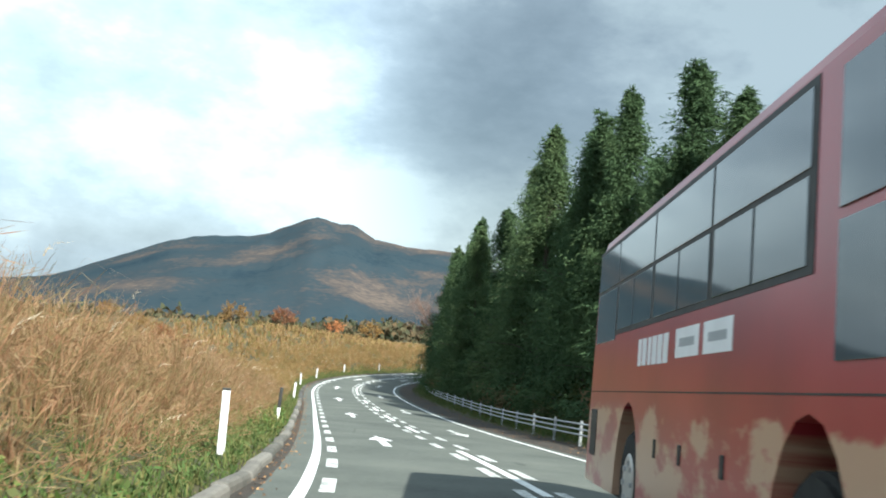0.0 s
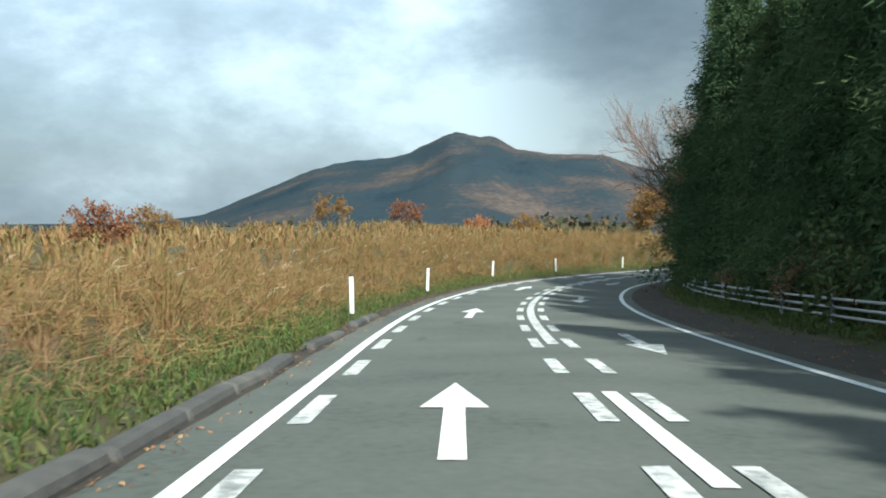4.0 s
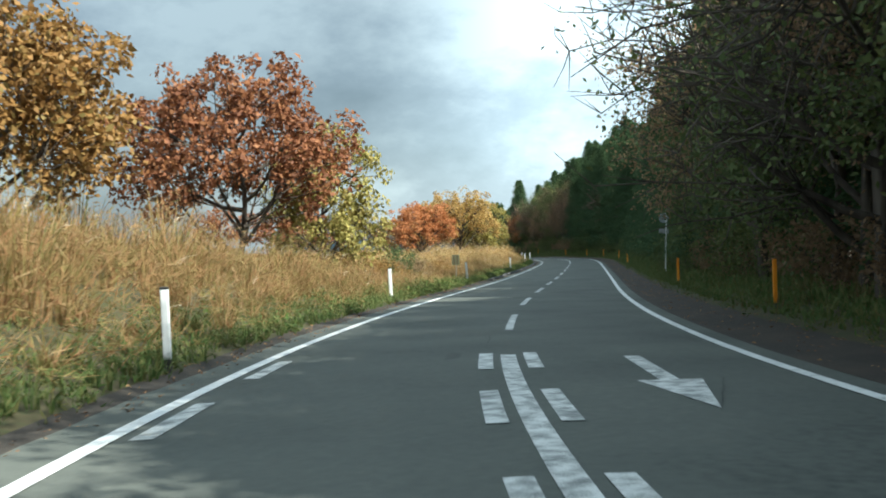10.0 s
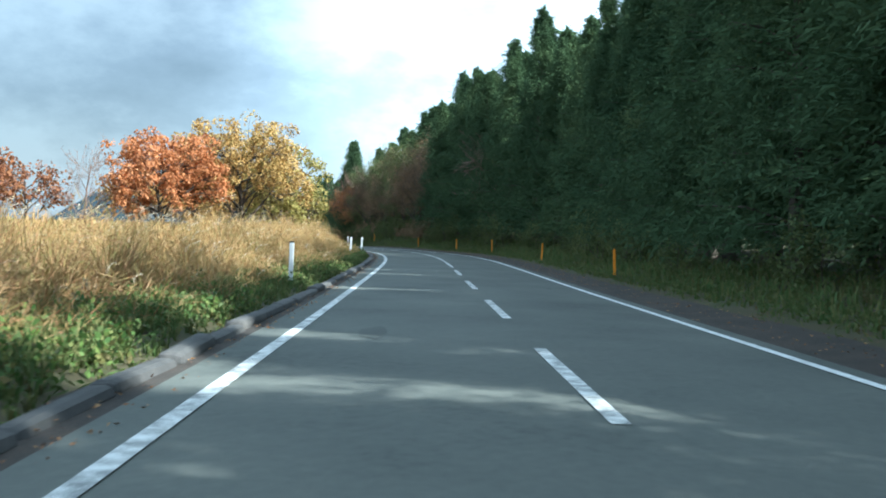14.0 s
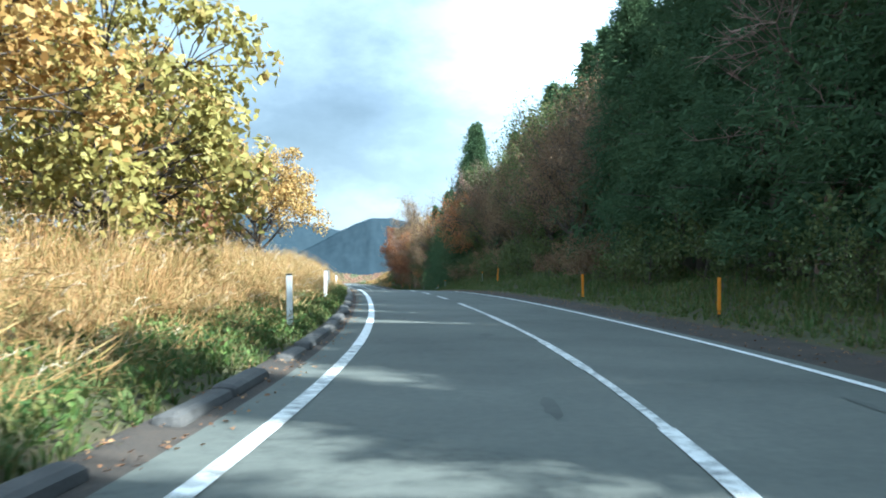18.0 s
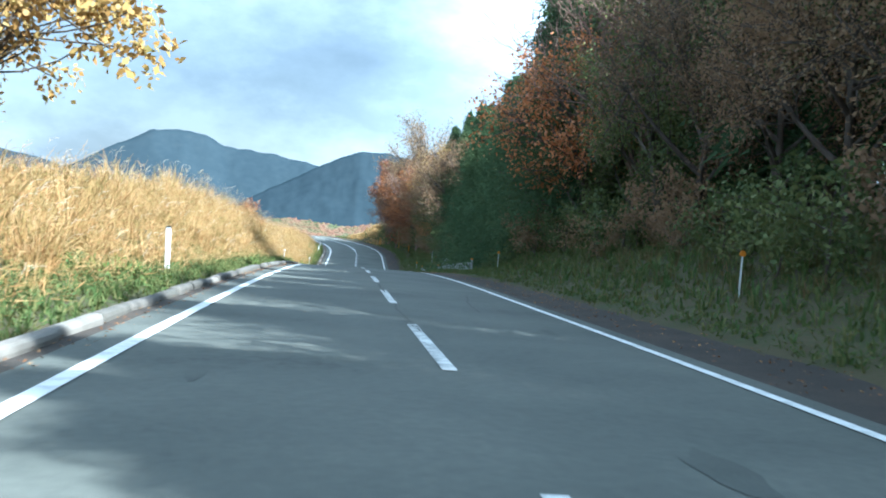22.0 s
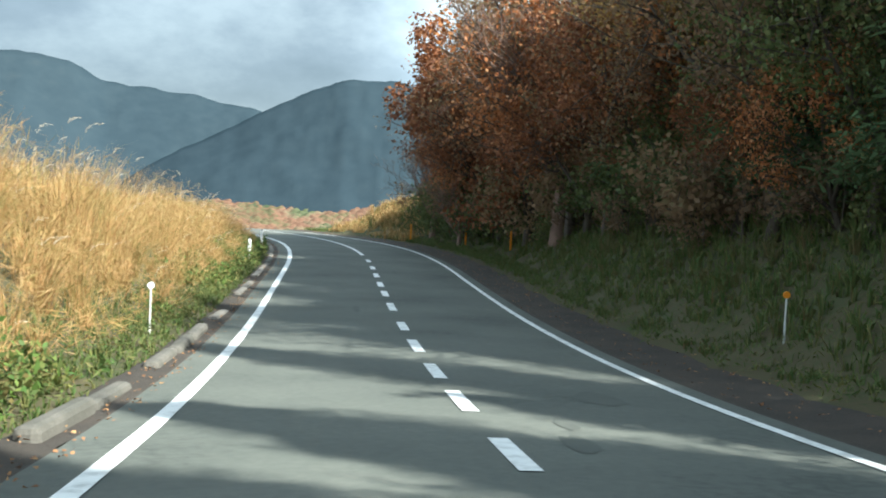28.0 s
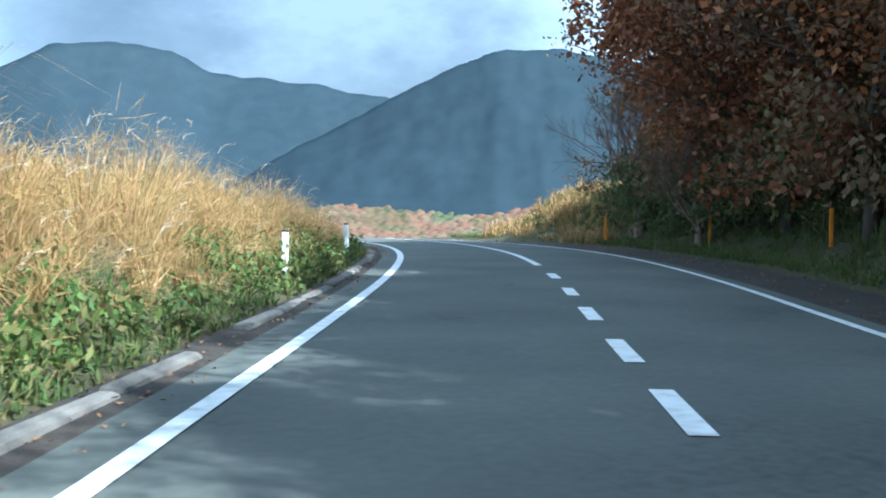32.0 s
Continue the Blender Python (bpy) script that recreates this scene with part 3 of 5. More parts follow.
def needles(anchors, per, rad, length, width, rng, droop, out):
    """Slim pointed sprays round the anchors: points and triangles."""
    n = len(anchors) * per
    d = rng.randn(n, 3)
    c = np.repeat(anchors, per, 0) + d * np.repeat(rad, per)[:, None] * 0.55
    a = rng.randn(n, 3) * 0.75 + 1.1 * np.repeat(out, per, 0)
    a[:, 2] -= droop
    a /= np.linalg.norm(a, axis=1)[:, None] + 1e-6
    b = np.cross(a, rng.randn(n, 3)); b /= np.linalg.norm(b, axis=1)[:, None] + 1e-6
    L, W = length * (0.6 + 0.8 * rng.rand(n, 1)), width * (0.6 + 0.8 * rng.rand(n, 1))
    v = np.stack([c - b * W * 0.5, c + b * W * 0.5, c + a * L], 1).reshape(-1, 3)
    return v, np.arange(3 * n).reshape(-1, 3)


def tubes(lines, sides=5):
    """Tapered tubes along polylines of (points, radii): points and quads."""
    V, F, base = [], [], 0
    for pts, rad in lines:
        pts, rad = np.asarray(pts, float), np.asarray(rad, float)
        t = np.gradient(pts, axis=0)
        t /= np.linalg.norm(t, axis=1)[:, None] + 1e-9
        ref = np.where(np.abs(t[:, 2:3]) > 0.9, [[1.0, 0, 0]], [[0, 0, 1.0]])
        u = np.cross(t, ref); u /= np.linalg.norm(u, axis=1)[:, None] + 1e-9
        w = np.cross(t, u)
        ang = np.arange(sides) * 2 * np.pi / sides
        ring = pts[:, None] + rad[:, None, None] * (np.cos(ang)[None, :, None] * u[:, None] + np.sin(ang)[None, :, None] * w[:, None])
        V.append(ring.reshape(-1, 3))
        i = np.arange(len(pts) - 1)[:, None] * sides + np.arange(sides)
        j = np.arange(len(pts) - 1)[:, None] * sides + (np.arange(sides) + 1) % sides
        F.append((np.stack([i, j, j + sides, i + sides], -1).reshape(-1, 4)) + base)
        base += len(pts) * sides
    return np.concatenate(V), np.concatenate(F)


def grow(rng, height, spread_r, trunk_r, limbs=9, twigs=12, fork=0.22, flat=0.42, fine=0):
    """The wood of a broadleaved tree with a rounded crown: polylines with radii, and the ends where leaves sit."""
    lines, ends = [], []
    lean = rng.randn(3) * np.array([0.05, 0.05, 0]) * height
    def bow(p, q, r0, r1, sag, n=5):
        f = np.linspace(0, 1, n)[:, None]
        mid = (p + q) / 2 + rng.randn(3) * 0.09 * np.linalg.norm(q - p) + np.array([0, 0, sag * np.linalg.norm(q - p)])
        pts = (1 - f) ** 2 * p + 2 * f * (1 - f) * mid + f ** 2 * q
        lines.append((pts, np.linspace(r0, r1, n)))
        return pts
    top = np.array([0, 0, height * 0.72]) + lean
    trunk = bow(np.zeros(3), top, trunk_r, trunk_r * 0.35, 0.0, 7)
    centre = np.array([0, 0, height * (1 - flat)]) + lean * 0.8
    for k in range(limbs):
        ang, el = k * 2.399 + rng.rand() * 0.5, math.asin(-0.45 + 1.4 * ((k + 0.5) / limbs))
        d = np.array([math.cos(ang) * math.cos(el), math.sin(ang) * math.cos(el), math.sin(el)])
        c = centre + d * np.array([spread_r, spread_r, height * flat]) * (0.58 + 0.14 * rng.rand())
        f = fork + (0.72 - fork) * min(0.95, max(0.0, (k + 0.5 * rng.rand()) / limbs))
        x = min(f / 0.72 * 6, 5.99)
        p = trunk[int(x)] + (trunk[int(x) + 1] - trunk[int(x)]) * (x - int(x))
        pts = bow(p, c, trunk_r * (0.62 - 0.3 * f), trunk_r * 0.16, -0.08)
        for j in range(twigs):
            e = rng.randn(3); e /= np.linalg.norm(e)
            q = c + (e + d * 0.5) * np.array([spread_r, spread_r, height * flat]) * 0.40 * (0.5 + 0.6 * rng.rand())
            if q[2] < height * 0.12:
                continue
            a = pts[rng.randint(2, 5)]
            tw = bow(a, q, trunk_r * 0.12, 0.010 + 0.02 * trunk_r, 0.02, 4)
            ends.extend(tw[2:])
            for _ in range(fine):
                g = tw[rng.randint(1, 4)]
                e2 = rng.randn(3) + 1.2 * (q - a) / (np.linalg.norm(q - a) + 1e-6) + np.array([0, 0, 0.5])
                bow(g, g + e2 / np.linalg.norm(e2) * spread_r * (0.10 + 0.15 * rng.rand()), 0.016, 0.006, 0.0, 3)
    return lines, np.array(ends)


def oak(seed, height, spread_r, leaf, per=9, size=0.30, clump=0.55, limbs=9, twigs=12, keep=1.0, bark=None, fork=0.22, flat=0.42, fine=0, girth=0.022, tips=False):
    """Meshes (wood, leaves) of a broadleaved tree, leaf: a key of M_LEAF, or None when bare."""
    rng = np.random.RandomState(seed)
    lines, ends = grow(rng, height, spread_r, girth * height, limbs, twigs, fork, flat, fine)
    v, f = tubes(lines[1 if leaf is None else 0:limbs + 1] + (lines[limbs + 1:] if fine or height > 7 else lines[limbs + 1::3]), 4 if fine == 0 else 3)
    if leaf is None:
        twigs_me = mesh_np("crown", v, f, bark or M_BARK, True)
        v, f = tubes(lines[:1], 8)
        return mesh_np("trunk", v, f, bark or M_BARK, True), twigs_me
    trunk = mesh_np("trunk", v, f, bark or M_BARK, True)
    if tips:
        ends = ends[1::2]
        v, f = clumps(ends, per, clump, size, rng)
        return trunk, mesh_np("crown", v, f, M_LEAF[leaf])
    ends = ends[rng.rand(len(ends)) < keep]
    v, f = leaves(ends, per, clump, size, size * 0.62, rng, droop=0.35)
    return trunk, mesh_np("crown", v, f, M_LEAF[leaf])


def cedar(seed, height, radius, branches, per, size):
    """Meshes (trunk, crown) of a conifer with drooping sprays; its crown reaches near the ground."""
    rng = np.random.RandomState(seed)
    lines = [([np.array([0, 0, z]) + np.array([rng.randn(), rng.randn(), 0]) * 0.03 * z * 0.2 for z in np.linspace(0, height * 0.97, 7)], np.linspace(0.016 * height, 0.02, 7))]
    anchors, outs = [], []
    for k in range(branches):
        u = rng.rand() ** 0.95
        z = height * (0.06 + 0.93 * u)
        r = radius * (1.02 - u) ** 1.05 * (0.62 + 0.5 * rng.rand()) * (0.86 + 0.28 * ((u * 11) % 1.0 < 0.5))
        ang = rng.rand() * 6.283
        o = np.array([math.cos(ang), math.sin(ang), 0.0])
        tip = o * r + np.array([0, 0, z + 0.12 * r])
        if k % 5 == 0:
            lines.append(([np.array([0, 0, z - 0.1 * r]), o * r * 0.5 + np.array([0, 0, z + 0.1 * r]), tip], [0.05, 0.035, 0.012]))
        for f in (0.45, 0.7, 0.92, 1.0):
            q = o * r * f + np.array([0, 0, z + 0.12 * r * f - 0.25 * f * f]) + rng.randn(3) * 0.18 * (1 + 0.1 * r)
            anchors.append(q); outs.append(o * 0.8 + np.array([0, 0, 0.15]))
    for z in np.linspace(height * 0.9, height, 6):
        anchors.append(np.array([0, 0, z])); outs.append(np.array([0, 0, 1.0]))
    v, f = tubes(lines, 4)
    trunk = mesh_np("trunk", v, f, M_BARK, True)
    v, f = needles(np.array(anchors), per, np.clip(0.08 + (height - np.array(anchors)[:, 2]) * 0.16, 0.1, 0.5), size, size * 0.26, rng, 0.7, np.array(outs))
    return trunk, mesh_np("crown", v, f, M_CEDAR)


def plant(name, meshes, m, label, category, group=""):
    ob = empty(name, m, label, category, group)
    child("trunk", meshes[0], ob)
    if meshes[1]:
        child("crown", meshes[1], ob)
    return ob


def stand(s, off, turn=0.0, scale=1.0, sink=0.1, lean=(0, 0), wide=None):
    q = on_ground(s, off)
    w = wide or scale
    return Matrix.LocRotScale((q.x, q.y, q.z - sink), Euler((radians(lean[0]), radians(lean[1]), radians(turn))), (w, w, scale))
# ---- distance ----
def ridge(name, eye, azimuths, heights, reach, depth, base, material, label, rough=1.0, seed=3, crag=0.05):
    """A mountain range round part of the horizon: crest heights over the given headings, with spurs and gullies."""
    noise.seed_set(seed)
    n_az, n_r = 260, 54
    az = np.linspace(azimuths[0], azimuths[-1], n_az)
    if azimuths[0] > azimuths[-1]:
        crest = np.interp(-az, [-a for a in azimuths], heights)
    else:
        crest = np.interp(az, azimuths, heights)
    rr = np.linspace(-1.0, 0.6, n_r)
    V = []
    for a, c in zip(az, crest):
        for r in rr:
            d = reach + r * depth
            x, y = eye[0] - math.sin(radians(a)) * d, eye[1] + math.cos(radians(a)) * d
            k = max(0.0, 1.0 - abs(r)) ** 1.1
            q = Vector((x, y, 0.0)) * (2.2 / depth)
            z = base + (c - base) * k * (1 + 0.0 * rough)
            z += (noise.multi_fractal(q, 1.0, 2.1, 6) - 0.7) * (c - base) * 0.16 * rough * min(1.0, 3 * k) * (0.45 + abs(r))
            z += (noise.multi_fractal(Vector((x, y, 0.0)) * (9.0 / depth), 1.0, 2.1, 5) - 0.7) * (c - base) * crag * min(1.0, 2 * k)
            z += (noise.multi_fractal(Vector((x, y, 0.0)) * (40.0 / depth), 1.0, 2.1, 4) - 0.7) * (c - base) * crag * 0.22 * min(1.0, 2 * k)
            V.append((x, y, z))
    i = (np.arange(n_az - 1)[:, None] * n_r + np.arange(n_r - 1)).ravel()
    f = np.stack([i, i + 1, i + n_r + 1, i + n_r], 1)
    if azimuths[0] < azimuths[-1]:
        f = f[:, ::-1]
    return tagged(new(name, mesh_np(name, np.array(V), f, material, True)), label, "mountain", kind="structure")


# blue-grey stops paint in distance haze, the brown ones sunlit patches of bare slope
M_MTN = mat("hazy_sunlit_mountain", [(0.0197, 0.0336, 0.0462), (0.0295, 0.0448, 0.0554), (0.033, 0.045, 0.054), (0.068, 0.060, 0.058), (0.115, 0.092, 0.078)], 1.0, scale=0.0036, detail=9.0, fine=0.25, spec=0.0, tight=0.05)
# forest colours with haze blue and cloud shade already mixed in
M_MTN2 = mat("haze_blue_forest_mountain", [(0.021, 0.033, 0.043), (0.026, 0.040, 0.051), (0.031, 0.046, 0.057), (0.040, 0.052, 0.060)], 1.0, scale=0.03, detail=9.0, fine=0.4, spec=0.0)
ridge("mountain", (-8, 88, 0), [40, 27, 22, 18.6, 15.6, 12.4, 10.1, 7.7, 5.3, 4.1, -0.8, -4, -7.2, -14, -30], [-118, -105, -74, -10, 44, 68, 90, 138, 126, 97, 85, 38, 2, -70, -118], 2600, 1300, -120, M_MTN, "far wooded volcano with painted haze and bare, sunlit brown slopes under cloud", seed=5)
ridge("mountain", (143, 419, 0), [45, 25, 16, 8, 2.6, -0.5, -3.6, -6.6, -8.6, -13.5, -18.0, -22, -27, -33, -42, -60], [-40, -34, -27, -18.5, -12.8, -10.0, -9.2, -9.9, -11.8, -12.6, -13.8, -15.5, -18, -21, -27, -36], 106, 30, -38, M_MTN2, "forested mountain range painted haze blue-grey, with cloudy summits", rough=0.3, seed=8, crag=0.012)
ridge("mountain", (143, 419, 0), [2, -4, -9, -13, -17.2, -20.5, -24.0, -27, -31, -38, -48, -62], [-35, -29, -24, -20, -16.2, -13.4, -11.2, -10.9, -12, -17, -26, -35], 93, 24, -36, M_MTN2, "wooded spur painted dark haze blue-green below the cloud", rough=0.25, seed=12, crag=0.012)

# ---- trees ----
rng = random.Random(11)
CEDARS = [cedar(21, 18.0, 3.3, 240, 36, 0.27), cedar(22, 16.5, 3.0, 230, 36, 0.27), cedar(23, 19.0, 3.4, 240, 36, 0.27)]
CEDARS_FAR = [cedar(24, 18.0, 3.4, 120, 18, 0.62), cedar(25, 16.5, 3.2, 120, 18, 0.62)]
BROAD = {
    "brown": [oak(31, 9.0, 3.6, "brown", 44, 0.125, 0.7, limbs=11, twigs=12, fork=0.1, flat=0.45, fine=2), oak(32, 10.5, 3.9, "brown", 44, 0.125, 0.75, limbs=12, twigs=12, fork=0.1, flat=0.46, fine=3)],
    "green": [oak(33, 8.5, 3.2, "green", 42, 0.13, 0.7, limbs=10, fork=0.1, flat=0.45)],
    "red": [oak(34, 8.0, 3.2, "red", 42, 0.13, 0.66, limbs=10, fork=0.1, flat=0.45)],
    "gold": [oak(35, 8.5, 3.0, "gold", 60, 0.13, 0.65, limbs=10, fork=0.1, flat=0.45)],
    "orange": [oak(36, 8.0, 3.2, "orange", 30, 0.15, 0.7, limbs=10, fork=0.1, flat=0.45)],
}
SHRUBS = {k: oak(41 + i, 2.6, 1.6, k, 14, 0.15, 0.4, limbs=7, twigs=6, fork=0.02, flat=0.5, girth=0.014) for i, k in enumerate(("brown", "green", "red", "ochre"))}
def vase(seed, height):
    """Meshes (trunk, crown) of a leafless tree whose limbs rise in a fan and fork into ever finer twigs."""
    rng = np.random.RandomState(seed)
    lines = []
    def fork(p, d, length, r, depth):
        n = 4
        pts = [p]
        for _ in range(n):
            d = d + rng.randn(3) * 0.07 + np.array([0, 0, 0.03]); d = d / np.linalg.norm(d)
            pts.append(pts[-1] + d * length / n)
        lines.append((np.array(pts), np.linspace(r, r * 0.6, n + 1)))
        if depth:
            for k in range(3 if depth > 1 else 4):
                e = d + rng.randn(3) * (0.30 if depth > 2 else 0.36); e /= np.linalg.norm(e)
                fork(pts[-1 - (k % 3)], e, length * rng.uniform(0.58, 0.8), max(0.008, r * 0.5), depth - 1)
    top = np.array([0, 0, 0.16 * height])
    for k in range(9):
        a, tilt = k * 2.4 + rng.rand() * 0.4, radians(rng.uniform(8, 46))
        fork(top * rng.uniform(0.75, 1.1), np.array([math.cos(a) * math.sin(tilt), math.sin(a) * math.sin(tilt), math.cos(tilt)]), height * 0.26, 0.011 * height, 5)
    v, f = tubes(lines, 3)
    crown = mesh_np("crown", v, f, M_TWIG, True)
    v, f = tubes([(np.array([[0, 0, -0.3], [0, 0, 0.08 * height], top * 1.1]), [0.034 * height, 0.026 * height, 0.02 * height])], 8)
    return mesh_np("trunk", v, f, M_TWIG, True), crown


BARE = [vase(51, 12.0), oak(52, 10.0, 3.2, None, limbs=11, twigs=11, bark=M_TWIG, fork=0.1, flat=0.5, fine=7, girth=0.013)]

L_CEDAR = "tall dark green cedar with drooping sprays in a dense roadside forest"
def forest_row(s0, s1, gap, off, jitter, pool, heights, far=False):
    s = s0
    while s < s1:
        h = np.interp(s, *heights)
        me = pool[rng.randrange(len(pool))]
        k = h / 18.0 * rng.uniform(0.86, 1.1)
        plant("cedar_tree", me, stand(s, off + rng.uniform(-jitter, jitter), rng.uniform(0, 360), k, 0.2, (rng.uniform(-2, 2), rng.uniform(-2, 2)), wide=k ** 0.5 * (rng.uniform(1.02, 1.25) if off > 9.5 else rng.uniform(0.9, 1.12))), L_CEDAR, "cedar tree", "roadside cedar forest")
        s += gap * rng.uniform(0.8, 1.25)

HC = ([30, 42, 46, 50, 60, 70, 80, 92, 125, 215, 240, 300, 335, 400, 440], [9.5, 11.5, 12.5, 14.2, 16.4, 17.8, 16.6, 15.0, 12.5, 16, 18, 17.5, 17.5, 12.5, 12.5])
forest_row(30, 92, 4.0, 10.6, 0.6, CEDARS, HC)
forest_row(92, 116, 3.4, 8.9, 0.4, CEDARS, HC)
forest_row(116, 139, 2.9, 8.1, 0.3, CEDARS, ([0, 600], [14.5, 14.5]))
forest_row(33, 130, 6.0, 15.5, 1.5, CEDARS_FAR, HC)
forest_row(214, 342, 4.0, 10.6, 0.8, CEDARS, HC)
forest_row(150, 340, 6.5, 16.0, 1.5, CEDARS_FAR, HC)
forest_row(396, 433, 3.2, 10.0, 0.5, CEDARS, ([0, 400, 425, 433], [16, 17, 15, 13]))
forest_row(455, 472, 3.0, 10.8, 0.4, CEDARS, ([0, 600], [12.5, 12.5]))
forest_row(464, 490, 3.4, 14.0, 0.8, CEDARS, ([0, 600], [15, 14]))
forest_row(340, 422, 7.0, 17.5, 1.5, CEDARS_FAR, HC)
forest_row(450, 502, 4.5, 15.2, 1.0, CEDARS_FAR, ([0, 600], [9.5, 9.5]))
forest_row(139, 216, 4.0, 11.8, 0.7, CEDARS_FAR, ([0, 600], [14.5, 14.5]))
forest_row(342, 448, 5.0, 24.0, 1.5, CEDARS_FAR, ([0, 600], [11, 11]))
forest_row(448, 506, 5.0, 22.0, 1.0, CEDARS_FAR, ([0, 600], [10, 10]))
forest_row(337, 402, 4.6, 14.0, 0.8, CEDARS_FAR, ([0, 340, 395, 600], [17, 16.5, 14, 14]))

# back rows added behind the front trees to keep sun off the road
forest_row(176, 216, 3.4, 13.8, 0.5, CEDARS_FAR, ([0, 600], [15, 15]))
forest_row(214, 340, 4.8, 13.6, 0.6, CEDARS_FAR, HC)

LAB = {"brown": "brown-leaved autumn tree in the roadside wood", "green": "green-leaved tree in the roadside wood", "red": "dark red autumn tree in the roadside wood", "gold": "golden autumn tree at the wood's edge", "orange": "orange autumn tree at the wood's edge"}
def broad(kind, s, off, k=1.0):
    pool = BROAD[kind]
    plant("autumn_tree", pool[rng.randrange(len(pool))], stand(s, off, rng.uniform(0, 360), k, 0.2, (rng.uniform(-5, 5), rng.uniform(-5, 5))), LAB[kind], "tree", "roadside autumn trees")

forest_row(145, 176, 3.3, 10.6, 0.3, CEDARS, ([0, 149, 153, 166, 170, 600], [14.5, 14.5, 11.5, 11.5, 14, 14.5]))
for s in np.arange(139, 176, 3.6):
    broad("brown" if s < 158 else rng.choice(["brown", "brown", "green", "brown"]), s + rng.uniform(-0.8, 0.8), 8.2 + rng.uniform(-0.3, 0.6), rng.uniform(1.1, 1.3) * (0.8 if 150 < s < 165 else 1.0))
for s in np.arange(174, 214, 4.2):
    broad(rng.choice(["brown", "green", "green", "brown", "gold"]), s + rng.uniform(-1, 1), 8.6 + rng.uniform(-0.5, 0.8), rng.uniform(0.9, 1.15))
for s in np.arange(344, 400, 4.2):
    broad(rng.choice(["brown", "green", "brown", "green", "brown", "red"]), s + rng.uniform(-1, 1), 9.8 + rng.uniform(-0.6, 1.0), rng.uniform(0.8, 1.05) * float(np.interp(s, [344, 375, 400], [1.05, 0.85, 0.95])))
for s in np.arange(352, 398, 4.6):
    broad(rng.choice(["green", "brown", "green"]), s, 12.6 + rng.uniform(-0.5, 0.5), rng.uniform(1.2, 1.4))
# red, orange and gold kinds mixed in from here partly to brighten shaded woods
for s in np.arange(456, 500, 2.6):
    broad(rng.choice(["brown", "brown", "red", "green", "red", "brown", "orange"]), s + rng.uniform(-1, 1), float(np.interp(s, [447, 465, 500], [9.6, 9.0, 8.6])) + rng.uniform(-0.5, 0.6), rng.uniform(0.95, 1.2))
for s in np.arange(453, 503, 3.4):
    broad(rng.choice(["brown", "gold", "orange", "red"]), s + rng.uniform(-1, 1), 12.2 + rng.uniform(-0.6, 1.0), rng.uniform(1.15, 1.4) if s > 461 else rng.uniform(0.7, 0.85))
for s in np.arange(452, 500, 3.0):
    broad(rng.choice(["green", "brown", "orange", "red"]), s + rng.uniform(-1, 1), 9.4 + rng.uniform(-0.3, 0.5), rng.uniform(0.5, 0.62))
forest_row(433, 439, 3.0, 12.8, 0.5, CEDARS, ([0, 600], [15, 15])); broad("brown", 131, 8.2, 0.85); broad("green", 166, 7.4, 1.25); broad("brown", 170, 7.6, 1.2); broad("brown", 128, 7.8, 0.8);  broad("brown", 136, 11.0, 1.0)
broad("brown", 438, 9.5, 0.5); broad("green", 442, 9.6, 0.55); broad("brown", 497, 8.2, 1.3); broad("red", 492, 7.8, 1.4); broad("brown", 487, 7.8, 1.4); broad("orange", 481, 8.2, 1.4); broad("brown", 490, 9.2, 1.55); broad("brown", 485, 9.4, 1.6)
for me, s, o, k in ((BARE[0], 135, 6.9, 1.18), (BARE[0], 172, 9.5, 0.9), (BARE[1], 396, 9.6, 1.25), (BARE[1], 400, 11.0, 1.3), (BARE[1], 318, 10.0, 1.2), (BARE[0], 490, 9.6, 1.15), (BARE[0], 480, 10.0, 1.1), (BARE[0], 496, 6.6, 0.42), (BARE[1], 160, 10.0, 1.2), (BARE[0], 482, 8.0, 1.12), (BARE[0], 503.5, 7.3, 0.7)):
    plant("bare_tree", me, stand(s, o, rng.uniform(0, 360), k), "leafless grey-brown tree with fine branches at the wood's edge", "tree")
SPARSE = oak(38, 9.5, 5.2, "green", 9, 0.125, 0.6, limbs=13, twigs=13, fork=0.14, flat=0.5, fine=6)
for s, o, k in ((180, 7.0, 1.12), (184, 7.8, 1.05)):
    plant("autumn_tree", SPARSE, stand(s, o, 40 * s, k), "half-bare tree with thin green-brown leaves overhanging the road", "tree", "roadside autumn trees")
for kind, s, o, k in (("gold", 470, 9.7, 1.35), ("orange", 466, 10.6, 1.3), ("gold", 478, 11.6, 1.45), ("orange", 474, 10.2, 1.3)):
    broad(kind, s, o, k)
for s, o, k in ((437.5, 10.0, 0.80), (441, 10.9, 0.80), (445.5, 13.0, 0.78), (449.5, 14.8, 0.80)):
    plant("cedar_tree", CEDARS[int(s) % 3], stand(s, o, 50 * s, k, 0.2, wide=1.0), L_CEDAR, "cedar tree", "roadside cedar forest")
plant("cedar_tree", CEDARS[0], stand(446.5, 12.2, 20, 0.88, 0.2, wide=1.05), L_CEDAR, "cedar tree", "roadside cedar forest")
plant("autumn_tree", BROAD["orange"][0], stand(393.5, 9.2, 70, 1.15), LAB["orange"], "tree", "roadside autumn trees")
plant("bare_tree", BARE[0], stand(391, 10.4, 200, 1.1), "leafless grey-brown tree with fine branches at the wood's edge", "tree")
plant("cedar_tree", CEDARS[1], stand(443, 13.4, 70, 0.82, 0.2, wide=0.95), L_CEDAR, "cedar tree", "roadside cedar forest")
